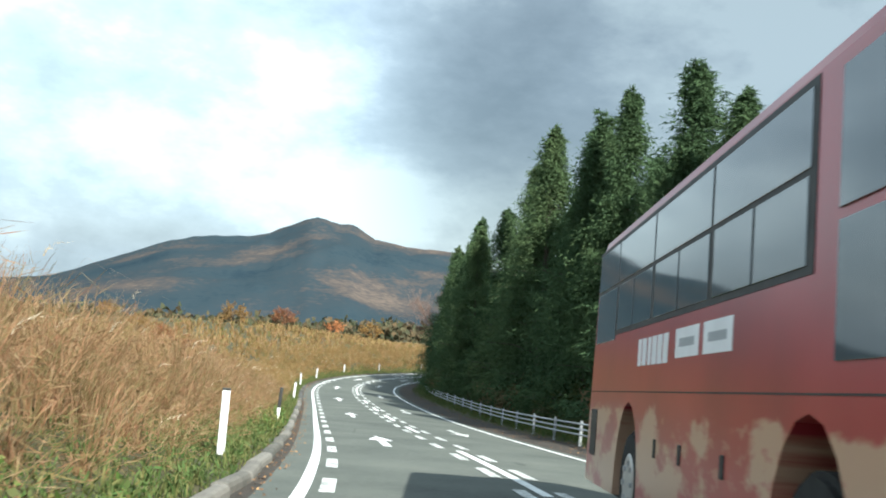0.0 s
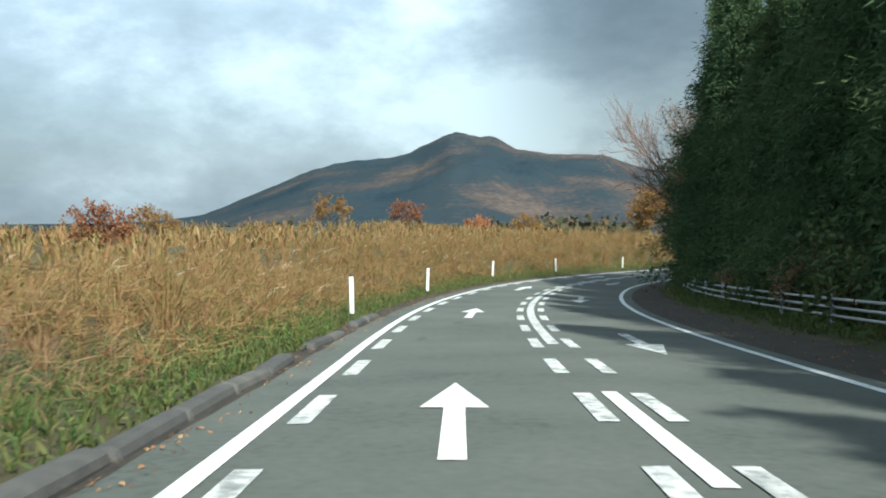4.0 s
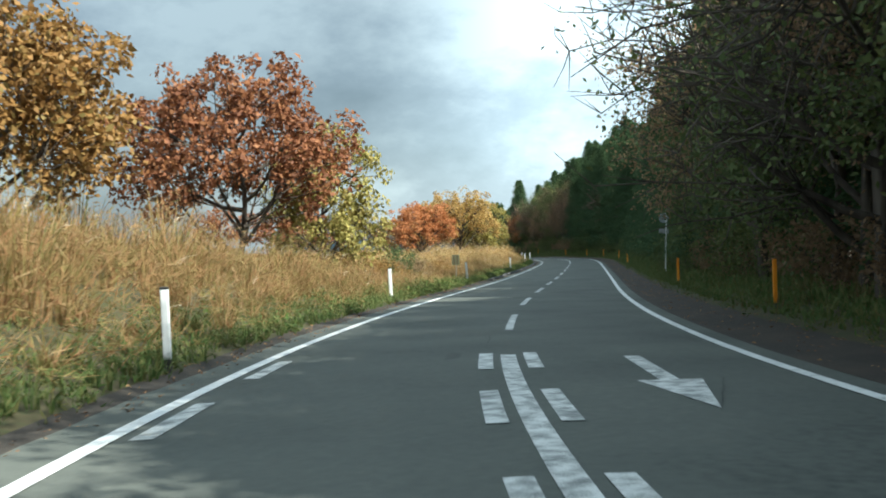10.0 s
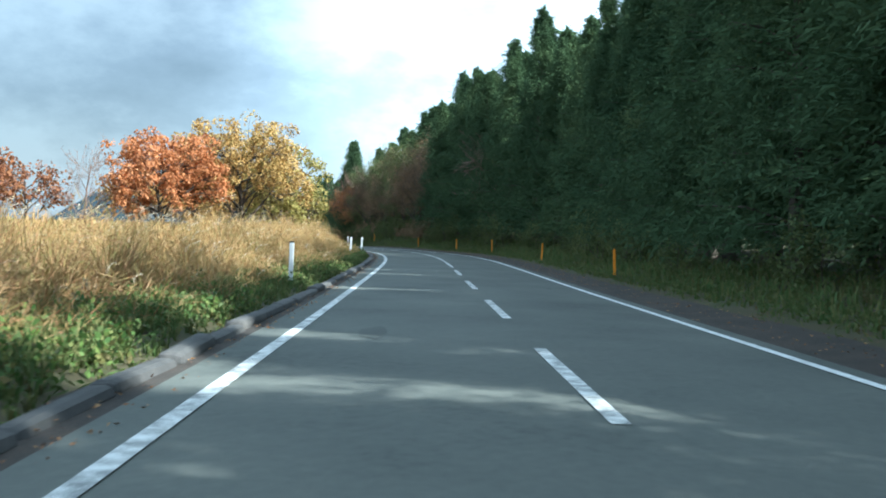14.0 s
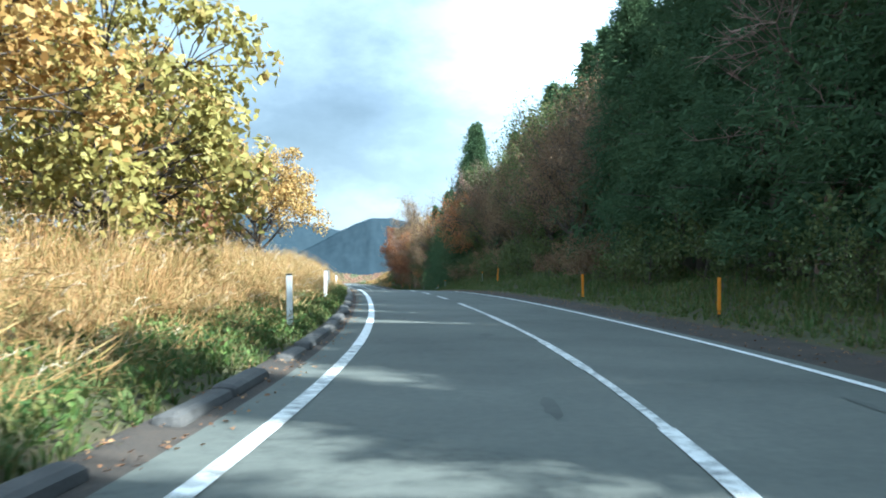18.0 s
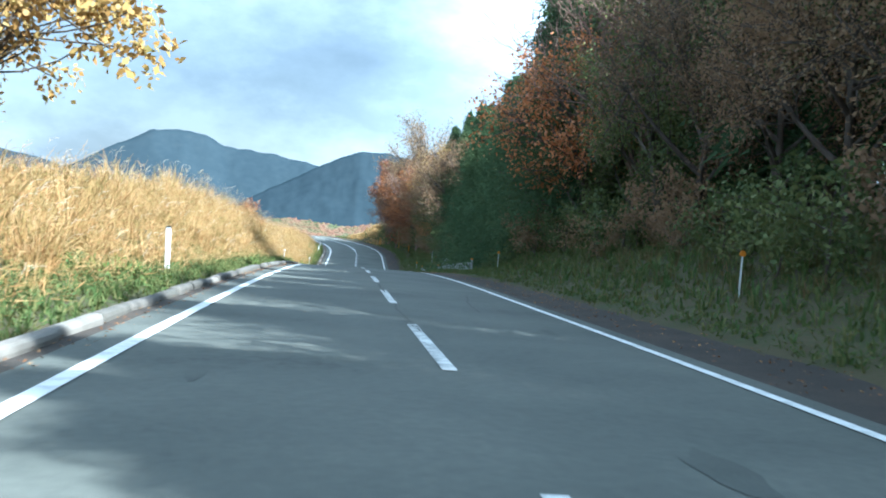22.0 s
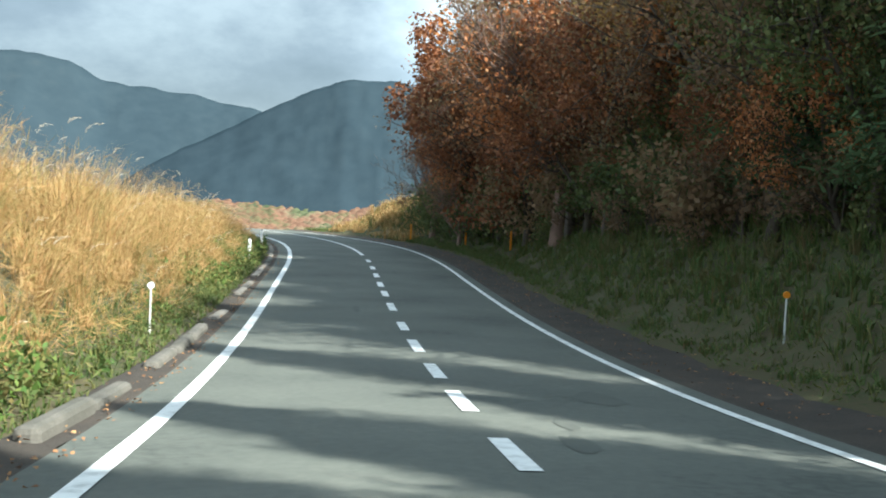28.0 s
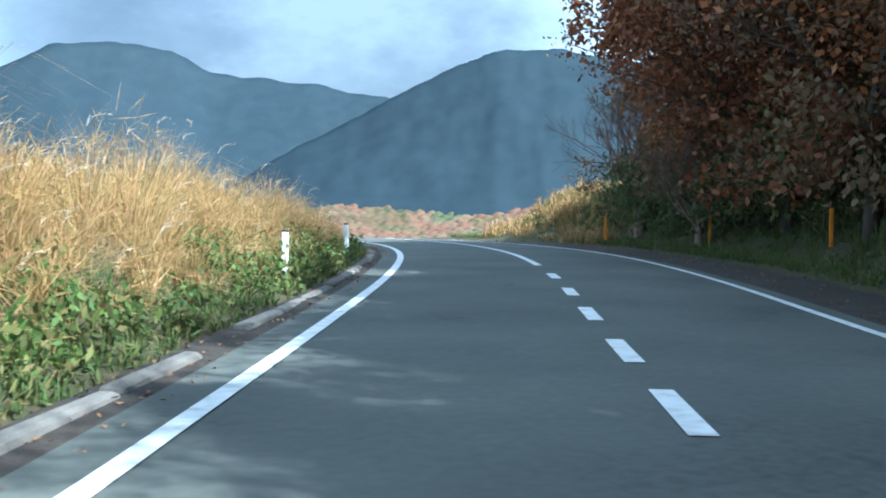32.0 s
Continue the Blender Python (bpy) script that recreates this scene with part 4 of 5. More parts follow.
LABS = {"brown": "low brown shrub under the roadside trees", "green": "low green shrub under the roadside trees", "red": "small red-leaved shrub in the dry grass", "ochre": "ochre-leaved shrub beside the road"}
def shrub(kind, s, off, k):
    plant("shrub", SHRUBS[kind], stand(s, off, rng.uniform(0, 360), k, 0.15), LABS[kind], "shrub", "roadside shrubs")
for s in np.arange(34, 508, 2.3):
    if 434 < s < 443:
        continue
    o = 9.2 if (411 < s < 460 or s < 95) else (7.4 if s < 150 else 8.2)
    if 236 < s < 336 and rng.random() < 0.5:
        continue
    pool = ["green", "green", "brown"] if s < 172 else ["green"] if 214 < s < 336 else (["brown", "brown", "green", "green"] if s > 200 else ["brown", "brown", "brown", "green"])
    shrub(rng.choice(pool), s + rng.uniform(-1, 1), o + rng.uniform(-0.5, 0.9), rng.uniform(0.6, 1.15))
for s in np.arange(466, 506, 1.5):
    if s > 492:
        shrub("green", s, 7.6 + rng.uniform(-0.3, 0.4), rng.uniform(0.9, 1.3))
    shrub(rng.choice(["green", "brown", "brown"]), s + rng.uniform(-0.5, 0.5), 8.7 + rng.uniform(-0.4, 0.9), rng.uniform(1.0, 1.5))
for s in np.arange(486, 503, 1.3):
    shrub(rng.choice(["green", "brown", "red", "green"]), s, 7.9 + rng.uniform(-0.3, 0.5), rng.uniform(1.25, 1.7))
for s, o, k in ((214, -8.4, 0.6), (218, -11.2, 0.95), (220, -8.2, 0.7), (224, -9.6, 0.85), (228, -8.0, 0.6), (231, -11, 0.9), (210, -12, 0.7), (236, -9.2, 0.6)):
    shrub(rng.choice(["ochre", "brown", "green"]), s, o, k)
for s, o, k in ((437.5, -10.0, 1.25), (439.5, -10.6, 1.0), (441.5, -9.6, 0.7), (66, -10.6, 0.85), (68.5, -11.4, 0.8)):
    shrub("red", s, o, k)

# the single trees in the meadow
SOLO = {"ochre": oak(61, 9.6, 5.0, "ochre", 70, 0.27, 0.72, limbs=17, twigs=13, fork=0.10, tips=True), "red": oak(62, 11.2, 5.2, "red", 70, 0.27, 0.74, limbs=17, twigs=13, fork=0.10, tips=True),
        "gold": oak(63, 12.4, 6.0, "gold", 70, 0.28, 0.78, limbs=18, twigs=13, fork=0.12, flat=0.42, tips=True), "olive": oak(65, 9.6, 4.0, "olive", 60, 0.27, 0.66, limbs=15, twigs=11, fork=0.08, flat=0.55, tips=True), "orange": oak(64, 9.0, 4.4, "orange", 65, 0.27, 0.66, limbs=16, twigs=13, fork=0.10, tips=True)}
def solo(kind, s, off, k, label):
    plant("oak_tree", SOLO[kind], stand(s, off, rng.uniform(0, 360), k, 0.3), label, "tree")
solo("ochre", 188, -14.3, 0.78, "broad ochre-leaved oak in tall dry grass")
solo("red", 209, -15.2, 0.98, "large russet-leaved oak in tall dry grass")
plant("oak_tree", SOLO["olive"], stand(216.2, -12.7, 110, 0.92, 0.3, wide=0.82), "yellow-green oak with dark open limbs beside a russet oak", "tree")
solo("orange", 302, -18.4, 0.9, "salmon-orange oak beside a golden oak")
solo("gold", 309, -13.5, 0.82, "large golden oak over the roadside grass")
solo("olive", 315, -10.2, 0.9, "golden-green oak leaning over the roadside grass")
solo("red", 496.5, 8.6, 1.06, "dark russet oak leaning out over the road bend")
solo("gold", 324, -13.4, 0.70, "tall golden oak with dark open limbs")
solo("gold", 380, -12.1, 0.92, "tall golden oak with an open crown")
solo("red", 356, -17.2, 0.74, "pale russet oak behind the grass")
solo("gold", 343, -17, 0.62, "golden oak behind the tall grass")
solo("gold", 384, -17, 0.42, "small golden oak behind the grass")
SOLO_FAR = {k: oak(71 + i, 9.6, 5.0, k, 8, 0.5, 0.8, limbs=11, twigs=9, fork=0.12) for i, k in enumerate(("ochre", "red", "orange"))}
def far_tree(kind, x, y, k, label="autumn oak far across the meadow"):
    z = float(ground_height(x, y)[0])
    plant("oak_tree", SOLO_FAR[kind], Matrix.LocRotScale((x, y, z - 0.3), Euler((0, 0, rng.uniform(0, 6.28))), (k, k, k)), label, "tree", "far meadow trees")
for kind, x, y, k in (("ochre", -58, 185, 0.36), ("ochre", -38, 195, 0.48), ("red", -32, 215, 0.5), ("orange", -24, 235, 0.42), ("ochre", -16, 240, 0.52), ("ochre", -45, 160, 0.32), ("red", -30, 120, 0.34),
                      ("red", 50, 306, 0.95), ("red", 56, 312, 0.9), ("red", 63, 318, 0.8), ("ochre", 71.5, 310.5, 0.75), ("ochre", 76, 316, 0.65), ("red", 40, 302, 0.9)):
    far_tree(kind, x, y, k)
plant("bare_tree", BARE[1], Matrix.LocRotScale((67, 312, float(ground_height(67, 312)[0])), None, (0.95, 0.95, 0.95)), "leafless grey tree standing in the meadow", "tree")

# wooded slope beyond the last crest
wr = np.random.RandomState(77)
M_HILLWOOD = mat("autumn_hill_wood", [(0.05, 0.07, 0.04), (0.12, 0.072, 0.048), (0.08, 0.082, 0.045), (0.15, 0.092, 0.062), (0.125, 0.07, 0.05), (0.14, 0.108, 0.072), (0.07, 0.082, 0.046)], 0.95, scale=0.2, detail=8.0, fine=0.15, spec=0.0, tight=0.08, bump=0.8, bump_scale=3.0)
n_a, n_d = 460, 110
V = []
for a in np.radians(np.linspace(14, -38, n_a)):
    for d in np.linspace(66, 86, n_d):
        x, y = 143 - math.sin(a) * d, 419 + math.cos(a) * d
        z = -28.0 + (d - 66) * 0.155 + 1.0 * min(1.0, max(-0.5, (math.degrees(-a) - 14) / 12)) + 0.7 * math.sin(x * 0.21) * math.sin(y * 0.17)
        near = noise.voronoi(Vector((x, y, 0.0)) * 1.3)[0][0]
        z += 0.42 * math.sqrt(max(0.0, 0.6 - near)) - 0.2 * max(0.0, 69 - d) + 0.12 * noise.noise(Vector((x, y, 3.0)) * 1.7)
        V.append((x, y, z))
i = (np.arange(n_a - 1)[:, None] * n_d + np.arange(n_d - 1)).ravel()
tagged(new("hill_woods", mesh_np("hill_woods", np.array(V), np.stack([i, i + n_d, i + n_d + 1, i + 1], 1), M_HILLWOOD, True)), "rust-coloured autumn woods on a far slope", "woods", kind="stuff")

# ---- grass ----
def tufts(name, pos, hgt, blades, width, bend, rng, material, label, category, wind=(0.0, 0.0), lean=None):
    """Clumps of bent, tapered blades, all one mesh."""
    n = len(pos) * blades
    p, h = np.repeat(pos, blades, 0), np.repeat(hgt, blades) * (0.45 + 0.6 * rng.rand(n))
    ang = rng.rand(n) * 6.283
    o = np.stack([np.cos(ang), np.sin(ang), np.zeros(n)], 1)
    side = np.stack([-np.sin(ang), np.cos(ang), np.zeros(n)], 1)
    turn = rng.rand(n) * 6.283
    side = np.stack([np.cos(turn), np.sin(turn), np.zeros(n)], 1)
    arch = rng.rand(n) ** 1.4
    b = (bend * (0.12 + 0.95 * arch) * h)[:, None]
    p = p + o * (0.20 * rng.rand(n))[:, None] * np.repeat(hgt, blades)[:, None]
    up = np.array([0, 0, 1.0])
    drift = np.array([wind[0], wind[1], 0.0]) * h[:, None]
    if lean is not None:
        drift[:, :2] += np.repeat(lean, blades, 0) * h[:, None]
    low = p + o * b * 0.12 + up * (h * 0.45)[:, None] + drift * 0.15
    mid = p + o * b * 0.48 + up * (h * (0.88 - 0.10 * arch))[:, None] + drift * 0.6
    tip = p + o * b + up * (h * (1.02 - 0.55 * arch))[:, None] + drift
    w = (width * (0.6 + 0.8 * rng.rand(n)))[:, None]
    v = np.stack([p - side * w, p + side * w, low + side * w, low - side * w, mid + side * w * 0.7, mid - side * w * 0.7, tip], 1).reshape(-1, 3)
    k = np.arange(n)[:, None] * 7
    ob = new(name, mesh_np(name, v, [np.concatenate([k, k + 1, k + 2, k + 3], 1), np.concatenate([k + 3, k + 2, k + 4, k + 5], 1), np.concatenate([k + 5, k + 4, k + 6], 1)], material))
    return tagged(ob, label, category, kind="stuff")


def scatter(s0, s1, o0, o1, density, rng):
    """Ground points in a band beside the road."""
    n = int((s1 - s0) * abs(o1 - o0) * density)
    s, o = rng.uniform(s0, s1, n), rng.uniform(o0, o1, n)
    q = along(s, o)
    q[:, 2] = ground_height(q[:, 0], q[:, 1])
    return q, s, o


def plumes(top, rng, joints=8):
    """Nodding seed heads: slim spikelets in pairs along an arched stalk, points and triangles."""
    n = len(top)
    ang = rng.normal(-0.2, 0.7, n)
    lean = np.stack([np.cos(ang), np.sin(ang), np.zeros(n)], 1)
    length = 0.26 + 0.2 * rng.rand(n)
    V = []
    for k in range(joints):
        u = k / (joints - 1)
        c = top + lean * (length * (0.25 * u + 0.55 * u * u))[:, None] + np.array([0, 0, 1.0]) * (length * (0.95 * u - 0.45 * u * u))[:, None]
        for side in (-1, 1):
            a = lean * (0.35 + 0.5 * u) + np.array([0, 0, 0.8 - 0.7 * u]) + side * 0.45 * np.stack([-lean[:, 1], lean[:, 0], np.zeros(n)], 1) + 0.25 * rng.randn(n, 3)
            a /= np.linalg.norm(a, axis=1)[:, None]
            b = np.cross(a, rng.randn(n, 3)); b /= np.linalg.norm(b, axis=1)[:, None] + 1e-6
            L = (0.13 - 0.05 * u) * (0.7 + 0.6 * rng.rand(n, 1))
            V.append(np.stack([c - b * 0.006, c + b * 0.006, c + a * L], 1))
    v = np.concatenate(V).reshape(-1, 3)
    return v, np.arange(len(v)).reshape(-1, 3)


gr = np.random.RandomState(5)
def tussocks(q, cell=1.7):
    """Growth of the grass in tussocks: a height factor for each point, and the way from the heart of its tussock."""
    x, y = q[:, 0] / cell, q[:, 1] / cell
    best, fac, away = np.full(len(q), 9.0), np.ones(len(q)), np.zeros((len(q), 2))
    for i in (-1, 0, 1):
        for j in (-1, 0, 1):
            cx, cy = np.floor(x) + i, np.floor(y) + j
            h1, h2 = np.modf(np.abs(np.sin(cx * 12.99 + cy * 78.23) * 4375.5))[0], np.modf(np.abs(np.sin(cx * 39.35 + cy * 11.13) * 2153.7))[0]
            dx, dy = x - cx - h1, y - cy - h2
            d = np.hypot(dx, dy)
            near = d < best
            best = np.where(near, d, best)
            fac = np.where(near, 0.72 + 0.5 * np.modf(h1 * 7.3 + h2 * 3.1)[0], fac)
            away = np.where(near[:, None], np.stack([dx, dy], 1), away)
    slow = 1.0 + 0.12 * np.sin(0.37 * q[:, 1] + 0.2 * q[:, 0]) + 0.1 * np.sin(1.1 * q[:, 0] + 0.6 * q[:, 1])
    return (0.5 + 0.62 * np.exp(-(best / 0.42) ** 2)) * fac * slow, away


def mounds(q):
    return np.clip(tussocks(q)[0], 0.35, 1.3)


TALL = ([0, 60, 110, 160, 175, 190, 199, 206, 222, 228, 240, 300, 330, 400, 455, 480, 495, 520], [2.3, 1.8, 1.0, 1.65, 1.8, 2.0, 1.75, 0.55, 0.6, 1.2, 1.6, 1.9, 1.8, 1.85, 2.6, 1.95, 1.7, 1.4])
for s0 in range(5, 525, 40):
    s1 = s0 + 40
    dry = M_SUSUKI if s0 >= 240 else (M_SUSUKI_BROWN if s0 >= 80 else M_SUSUKI_RUST)
    lab = "tall dry golden pampas grass on the roadside bank" if s0 >= 240 else "tall brown autumn grass on the roadside bank"
    q, s, o = scatter(s0, s1, -5.5, -9.5, 1.35, gr)
    edge = np.interp(s, [190, 225, 300, 340, 380, 400], [4.7, 5.4, 5.5, 5.2, 5.0, 4.7])
    hgt = np.interp(s, *TALL) * np.clip((-o - edge) / 2.2, 0.12, 1) * (0.65 + 0.45 * gr.rand(len(s))) * mounds(q)
    near = s0 >= 400 or s0 < 60          # thinner blades where the lens comes closest
    tufts("tall_grass", q, hgt, 110 if near else 64, 0.0042 if near else 0.008, 1.0, gr, dry, lab, "grass", (0.06, 0.03), 0.55 * tussocks(q)[1])
    q2, s, o = scatter(s0, s1, -9.5, -17, 0.9, gr)
    hgt2 = np.interp(s, *TALL) * (0.7 + 0.5 * gr.rand(len(s))) * mounds(q2)
    tufts("tall_grass", q2, hgt2, 36, 0.013, 0.8, gr, dry, lab, "grass", (0.06, 0.03), 0.5 * tussocks(q2)[1])
    q3, s, o = scatter(s0, s1, -17, -60, 0.26, gr)
    tufts("tall_grass", q3, 1.5 * (0.7 + 0.5 * gr.rand(len(s))), 9, 0.06, 0.9, gr, dry, "dry grass across the meadow", "grass")
    # tall weeds on the bank under the trees
    if 330 <= s0 < 410 or s0 >= 445 or 165 <= s0 < 240:
        qb, s, o = scatter(s0, s1, 6.6, 11.0, 2.2, gr)
        tufts("bank_grass", qb, (0.25 + 0.6 * gr.rand(len(s))) * np.clip((o - 6.3) / 1.5, 0.3, 1) * mounds(qb), 26, 0.009, 0.9, gr, M_BANK, "tall green and brown weeds on the shaded bank", "grass")
    # loose leaves through the stand
    qs, s, o = scatter(s0, s1, -5.2, -10.5, 11.0, gr)
    deep = np.interp(s, *TALL) * np.clip((-o - np.interp(s, [190, 225, 340, 400], [4.7, 5.4, 5.3, 4.7])) / 2.2, 0.12, 1) * mounds(qs)
    qs[:, 2] += deep * (0.15 + 0.75 * gr.rand(len(s)))
    v, f = leaves(qs, 9, 0.24, 0.44, 0.010 if near else 0.013, gr, droop=0.25, out=np.tile([[0.35, 0.1, 0.45]], (len(qs), 1)))
    tagged(new("grass_leaves", mesh_np("grass_leaves", v, f, dry)), "tangled bent leaves in the tall roadside grass", "grass", kind="stuff")
    # plumes
    pick = gr.rand(len(q) + len(q2)) < (0.16 if s0 < 240 else 0.55)
    base = np.concatenate([q, q2])[pick]
    top = base + np.stack([gr.randn(len(base)) * 0.2, gr.randn(len(base)) * 0.2, np.concatenate([hgt, hgt2])[pick] * (0.92 + 0.22 * gr.rand(len(base)))], 1)
    v, f = plumes(top, gr)
    tagged(new("grass_plumes", mesh_np("grass_plumes", v, f, M_PLUME)), "pale feathery seed heads of pampas grass", "grass", kind="stuff")
    # low leafy cover on both verges
    for o0, o1, thick in ((-4.5, -6.6, 18.0), (5.0, 10.5, 13.0)):
        qs, s, o = scatter(s0, s1, o0, o1, thick, gr)
        keep = np.abs(o) > np.where(o < 0, lane_left(s) + 0.95, LANE_R + 1.9) + 0.25 * np.sin(s * 1.7) + 0.15 * np.sin(s * 5.1)
        qs = qs[keep]; qs[:, 2] += 0.04 + 0.12 * gr.rand(len(qs))
        v, f = leaves(qs, 7, 0.16, 0.13, 0.022, gr, out=np.tile([[0, 0, 0.5]], (len(qs), 1)))
        tagged(new("ground_cover", mesh_np("ground_cover", v, f, M_VERGE)), "low green and brown weeds covering the verge", "weeds", kind="stuff")
    # verges
    q, s, o = scatter(s0, s1, -4.3, -6.0, 18.0, gr)
    q, s, o = (a[-o > lane_left(s) + 1.0] for a in (q, s, o))
    tufts("verge_grass", q, 0.10 + 0.32 * gr.rand(len(s)) * np.clip((-o - 4.0) / 1.2, 0.3, 1), 8, 0.010, 1.1, gr, M_VERGE, "short green and brown verge grass", "grass")
    q, s, o = scatter(s0, s1, 5.5, 9.8, 18.0 if s0 > 440 else 11.0, gr)
    tufts("verge_grass", q, 0.12 + 0.38 * gr.rand(len(s)) * np.clip((o - 5.2) / 1.2, 0.3, 1), 9 if s0 > 440 else 4, 0.012 if s0 > 440 else 0.020, 0.9, gr, M_VERGE, "short green grass on the shaded verge", "grass")
    q, s, o = scatter(s0, s1, -4.6, -6.4, 7.0, gr)
    rich = ((s > 40) & (s < 62)) | ((s > 196) & (s < 215)) | ((s > 226) & (s < 325)) | ((s > 468) & (s < 492)) | ((s > 448) & (s < 456))
    lush = np.sin(s * 0.63) + np.sin(s * 0.271 + 1.0) + 0.6 * np.sin(s * 1.9 + 3 * o) + np.where(rich, 1.5, -0.9) > 0.55
    if lush.sum() > 3:
        n = int(lush.sum())
        tall = np.where(s[lush] > 440, 0.42, 0.2)[:, None] * (0.4 + 0.9 * np.abs(np.sin(s[lush] * 1.3 + 2.0 * o[lush])))[:, None]
        v, f = leaves(q[lush] + np.array([0, 0, 1.0]) * tall * gr.rand(n, 1), 30, 0.26, 0.12 if s0 > 400 else 0.09, 0.055, gr, out=np.tile([[0, 0, 0.5]], (n, 1)))
        tagged(new("verge_herbs", mesh_np("verge_herbs", v, f, M_HERB)), "fresh green leafy herbs on the verge", "herbs", kind="stuff")
    n = 800
    s = gr.uniform(s0, s1, n)
    left = gr.rand(n) < 0.45
    o = np.where(left, -lane_left(s) - gr.uniform(0.35, 1.0, n), LANE_R + gr.uniform(0.5, 2.6, n) ** 1.0)
    q = along(s, o, 0.0); q[:, 2] += np.where(left, np.interp(-o - lane_left(s), [0.5, 0.85, 1.2], [-0.03, -0.01, 0.06]), np.interp(o - LANE_R, [0.42, 0.9, 1.7, 2.9], [-0.03, -0.01, 0.04, 0.01]))
    v, f = leaves(q, 2, 0.10, 0.06, 0.042, gr)
    v[:, 2] = np.repeat(np.repeat(q[:, 2], 2), 4) + 0.004 + 0.03 * gr.rand(len(v))
    tagged(new("leaf_litter", mesh_np("leaf_litter", v, f, M_LITTER)), "brown fallen leaves along the road edge", "leaves", kind="stuff")

q, s, o = scatter(504, 520, 5.4, 15, 9.0, gr)
tufts("tall_grass", q, 0.85 * (0.7 + 0.5 * gr.rand(len(s))) * mounds(q), 16, 0.014, 0.8, gr, M_SUSUKI, "pale dry grass on a knoll beside the road", "grass", (0.06, 0.04))
# woods at the far side of the meadow
N = 1700
a, d = np.radians(wr.uniform(-4, 55, N)), wr.uniform(230, 400, N)
hx, hy = -8 - np.sin(a) * d, 88 + np.cos(a) * d
hz = ground_height(hx, hy) + 1.0 + 4.0 * wr.rand(N)
v, f = leaves(np.stack([hx, hy, hz], 1), 12, 2.6, 2.0, 1.5, wr)
M_MEADOWWOOD = mat("mixed_far_wood", [(0.035, 0.05, 0.03), (0.06, 0.065, 0.035), (0.11, 0.075, 0.04), (0.08, 0.075, 0.04)], 0.9, scale=0.03, island=0.3, translucent=0.2)
tagged(new("far_woods", mesh_np("far_woods", v, f, M_MEADOWWOOD)), "brown and green autumn woods beyond the meadow", "woods", kind="stuff")

# ---- roadside furniture ----
def road_pose(s, off, up=None, turn=0.0, lean=0.0):
    q = along(s, off)
    z = float(ground_height(q[0], q[1])[0]) if up is None else q[2] + up
    return pose(q[0], q[1], z, 0, lean, heading(s) + turn)


def white_post(m, dark=False):
    ob = empty("delineator_post", m, "white flat roadside delineator post with a black foot" if not dark else "roadside delineator post with a black upper half", "delineator post", "left delineator posts")
    part("foot", box((0.10, 0.045, 0.34), (0, 0, 0.0), 0.012), M_BLACK, ob)
    if dark:
        part("post", box((0.11, 0.05, 0.38), (0, 0, 0.36), 0.015), M_WHITE, ob)
        part("cap", box((0.112, 0.052, 0.66), (0, 0, 0.88), 0.015), M_BLACK, ob)
    else:
        part("post", box((0.12, 0.05, 0.98), (0, 0, 0.66), 0.02), M_WHITE, ob)
        part("cap", box((0.124, 0.054, 0.04), (0, 0, 1.165), 0.012), M_BLACK, ob)
    return ob


first = white_post(road_pose(30.6, -4.85))
for s, o in ((75.0, -4.74), (99.3, -4.74), (114.8, -4.76), (132.1, -5.35), (145.8, -5.19), (160.7, -5.0), (176.2, -4.72), (197.4, -4.94), (220.6, -5.1), (250.2, -4.9), (282.0, -5.4),
             (292.4, -4.8), (308.5, -4.8), (326.0, -5.1), (347.3, -5.46), (376.2, -5.24)):
    copy_thing(first, road_pose(s, o, lean=rng.uniform(-4, 3)))
for s, o in ((480.7, -4.96), (489.0, -4.75)):
    copy_thing(first, road_pose(s, o, lean=rng.uniform(-2, 2)) @ Matrix.Translation((0, 0, -0.22)))
white_post(road_pose(48.1, -4.8, lean=3), True)


def orange_post(m):
    ob = empty("delineator_post", m, "orange flat roadside delineator post with a black foot", "delineator post", "right delineator posts")
    part("foot", box((0.09, 0.045, 0.30), (0, 0, 0.0), 0.012), M_BLACK, ob)
    part("post", box((0.10, 0.05, 1.0), (0, 0, 0.64), 0.02), M_ORANGE, ob)
    return ob


first = orange_post(road_pose(168.6, 6.0))
for s, o in ((185.5, 5.9), (205.3, 5.8), (261.7, 5.8), (282.3, 5.8), (301.8, 6.0), (315.2, 6.0), (331.2, 5.8), (363.1, 7.0), (488.0, 7.3), (496.1, 7.0), (503.5, 5.8)):
    copy_thing(first, road_pose(s, o, lean=rng.uniform(-4, 4)))


def reflector_post(m, disc, group):
    ob = empty("reflector_post", m, "thin white stake with a round reflector beside the road", "reflector post", group)
    part("stake", rod((0, 0, -0.2), (0, 0, 0.85), 0.022, 0.018), M_POLE, ob)
    bm = rod((0, -0.015, 0.9), (0, 0.015, 0.9), 0.065, sides=16)
    part("reflector", bm, disc, ob, "round reflector")
    return ob


for s, o in ((423.1, -5.2), (459.5, -5.0)):
    reflector_post(road_pose(s, o), M_SIGN_W, "left reflector posts")
for s, o in ((371.5, 7.0), (401.5, 6.7), (457.4, 6.5)):
    reflector_post(road_pose(s, o), M_ORANGE, "right reflector posts")


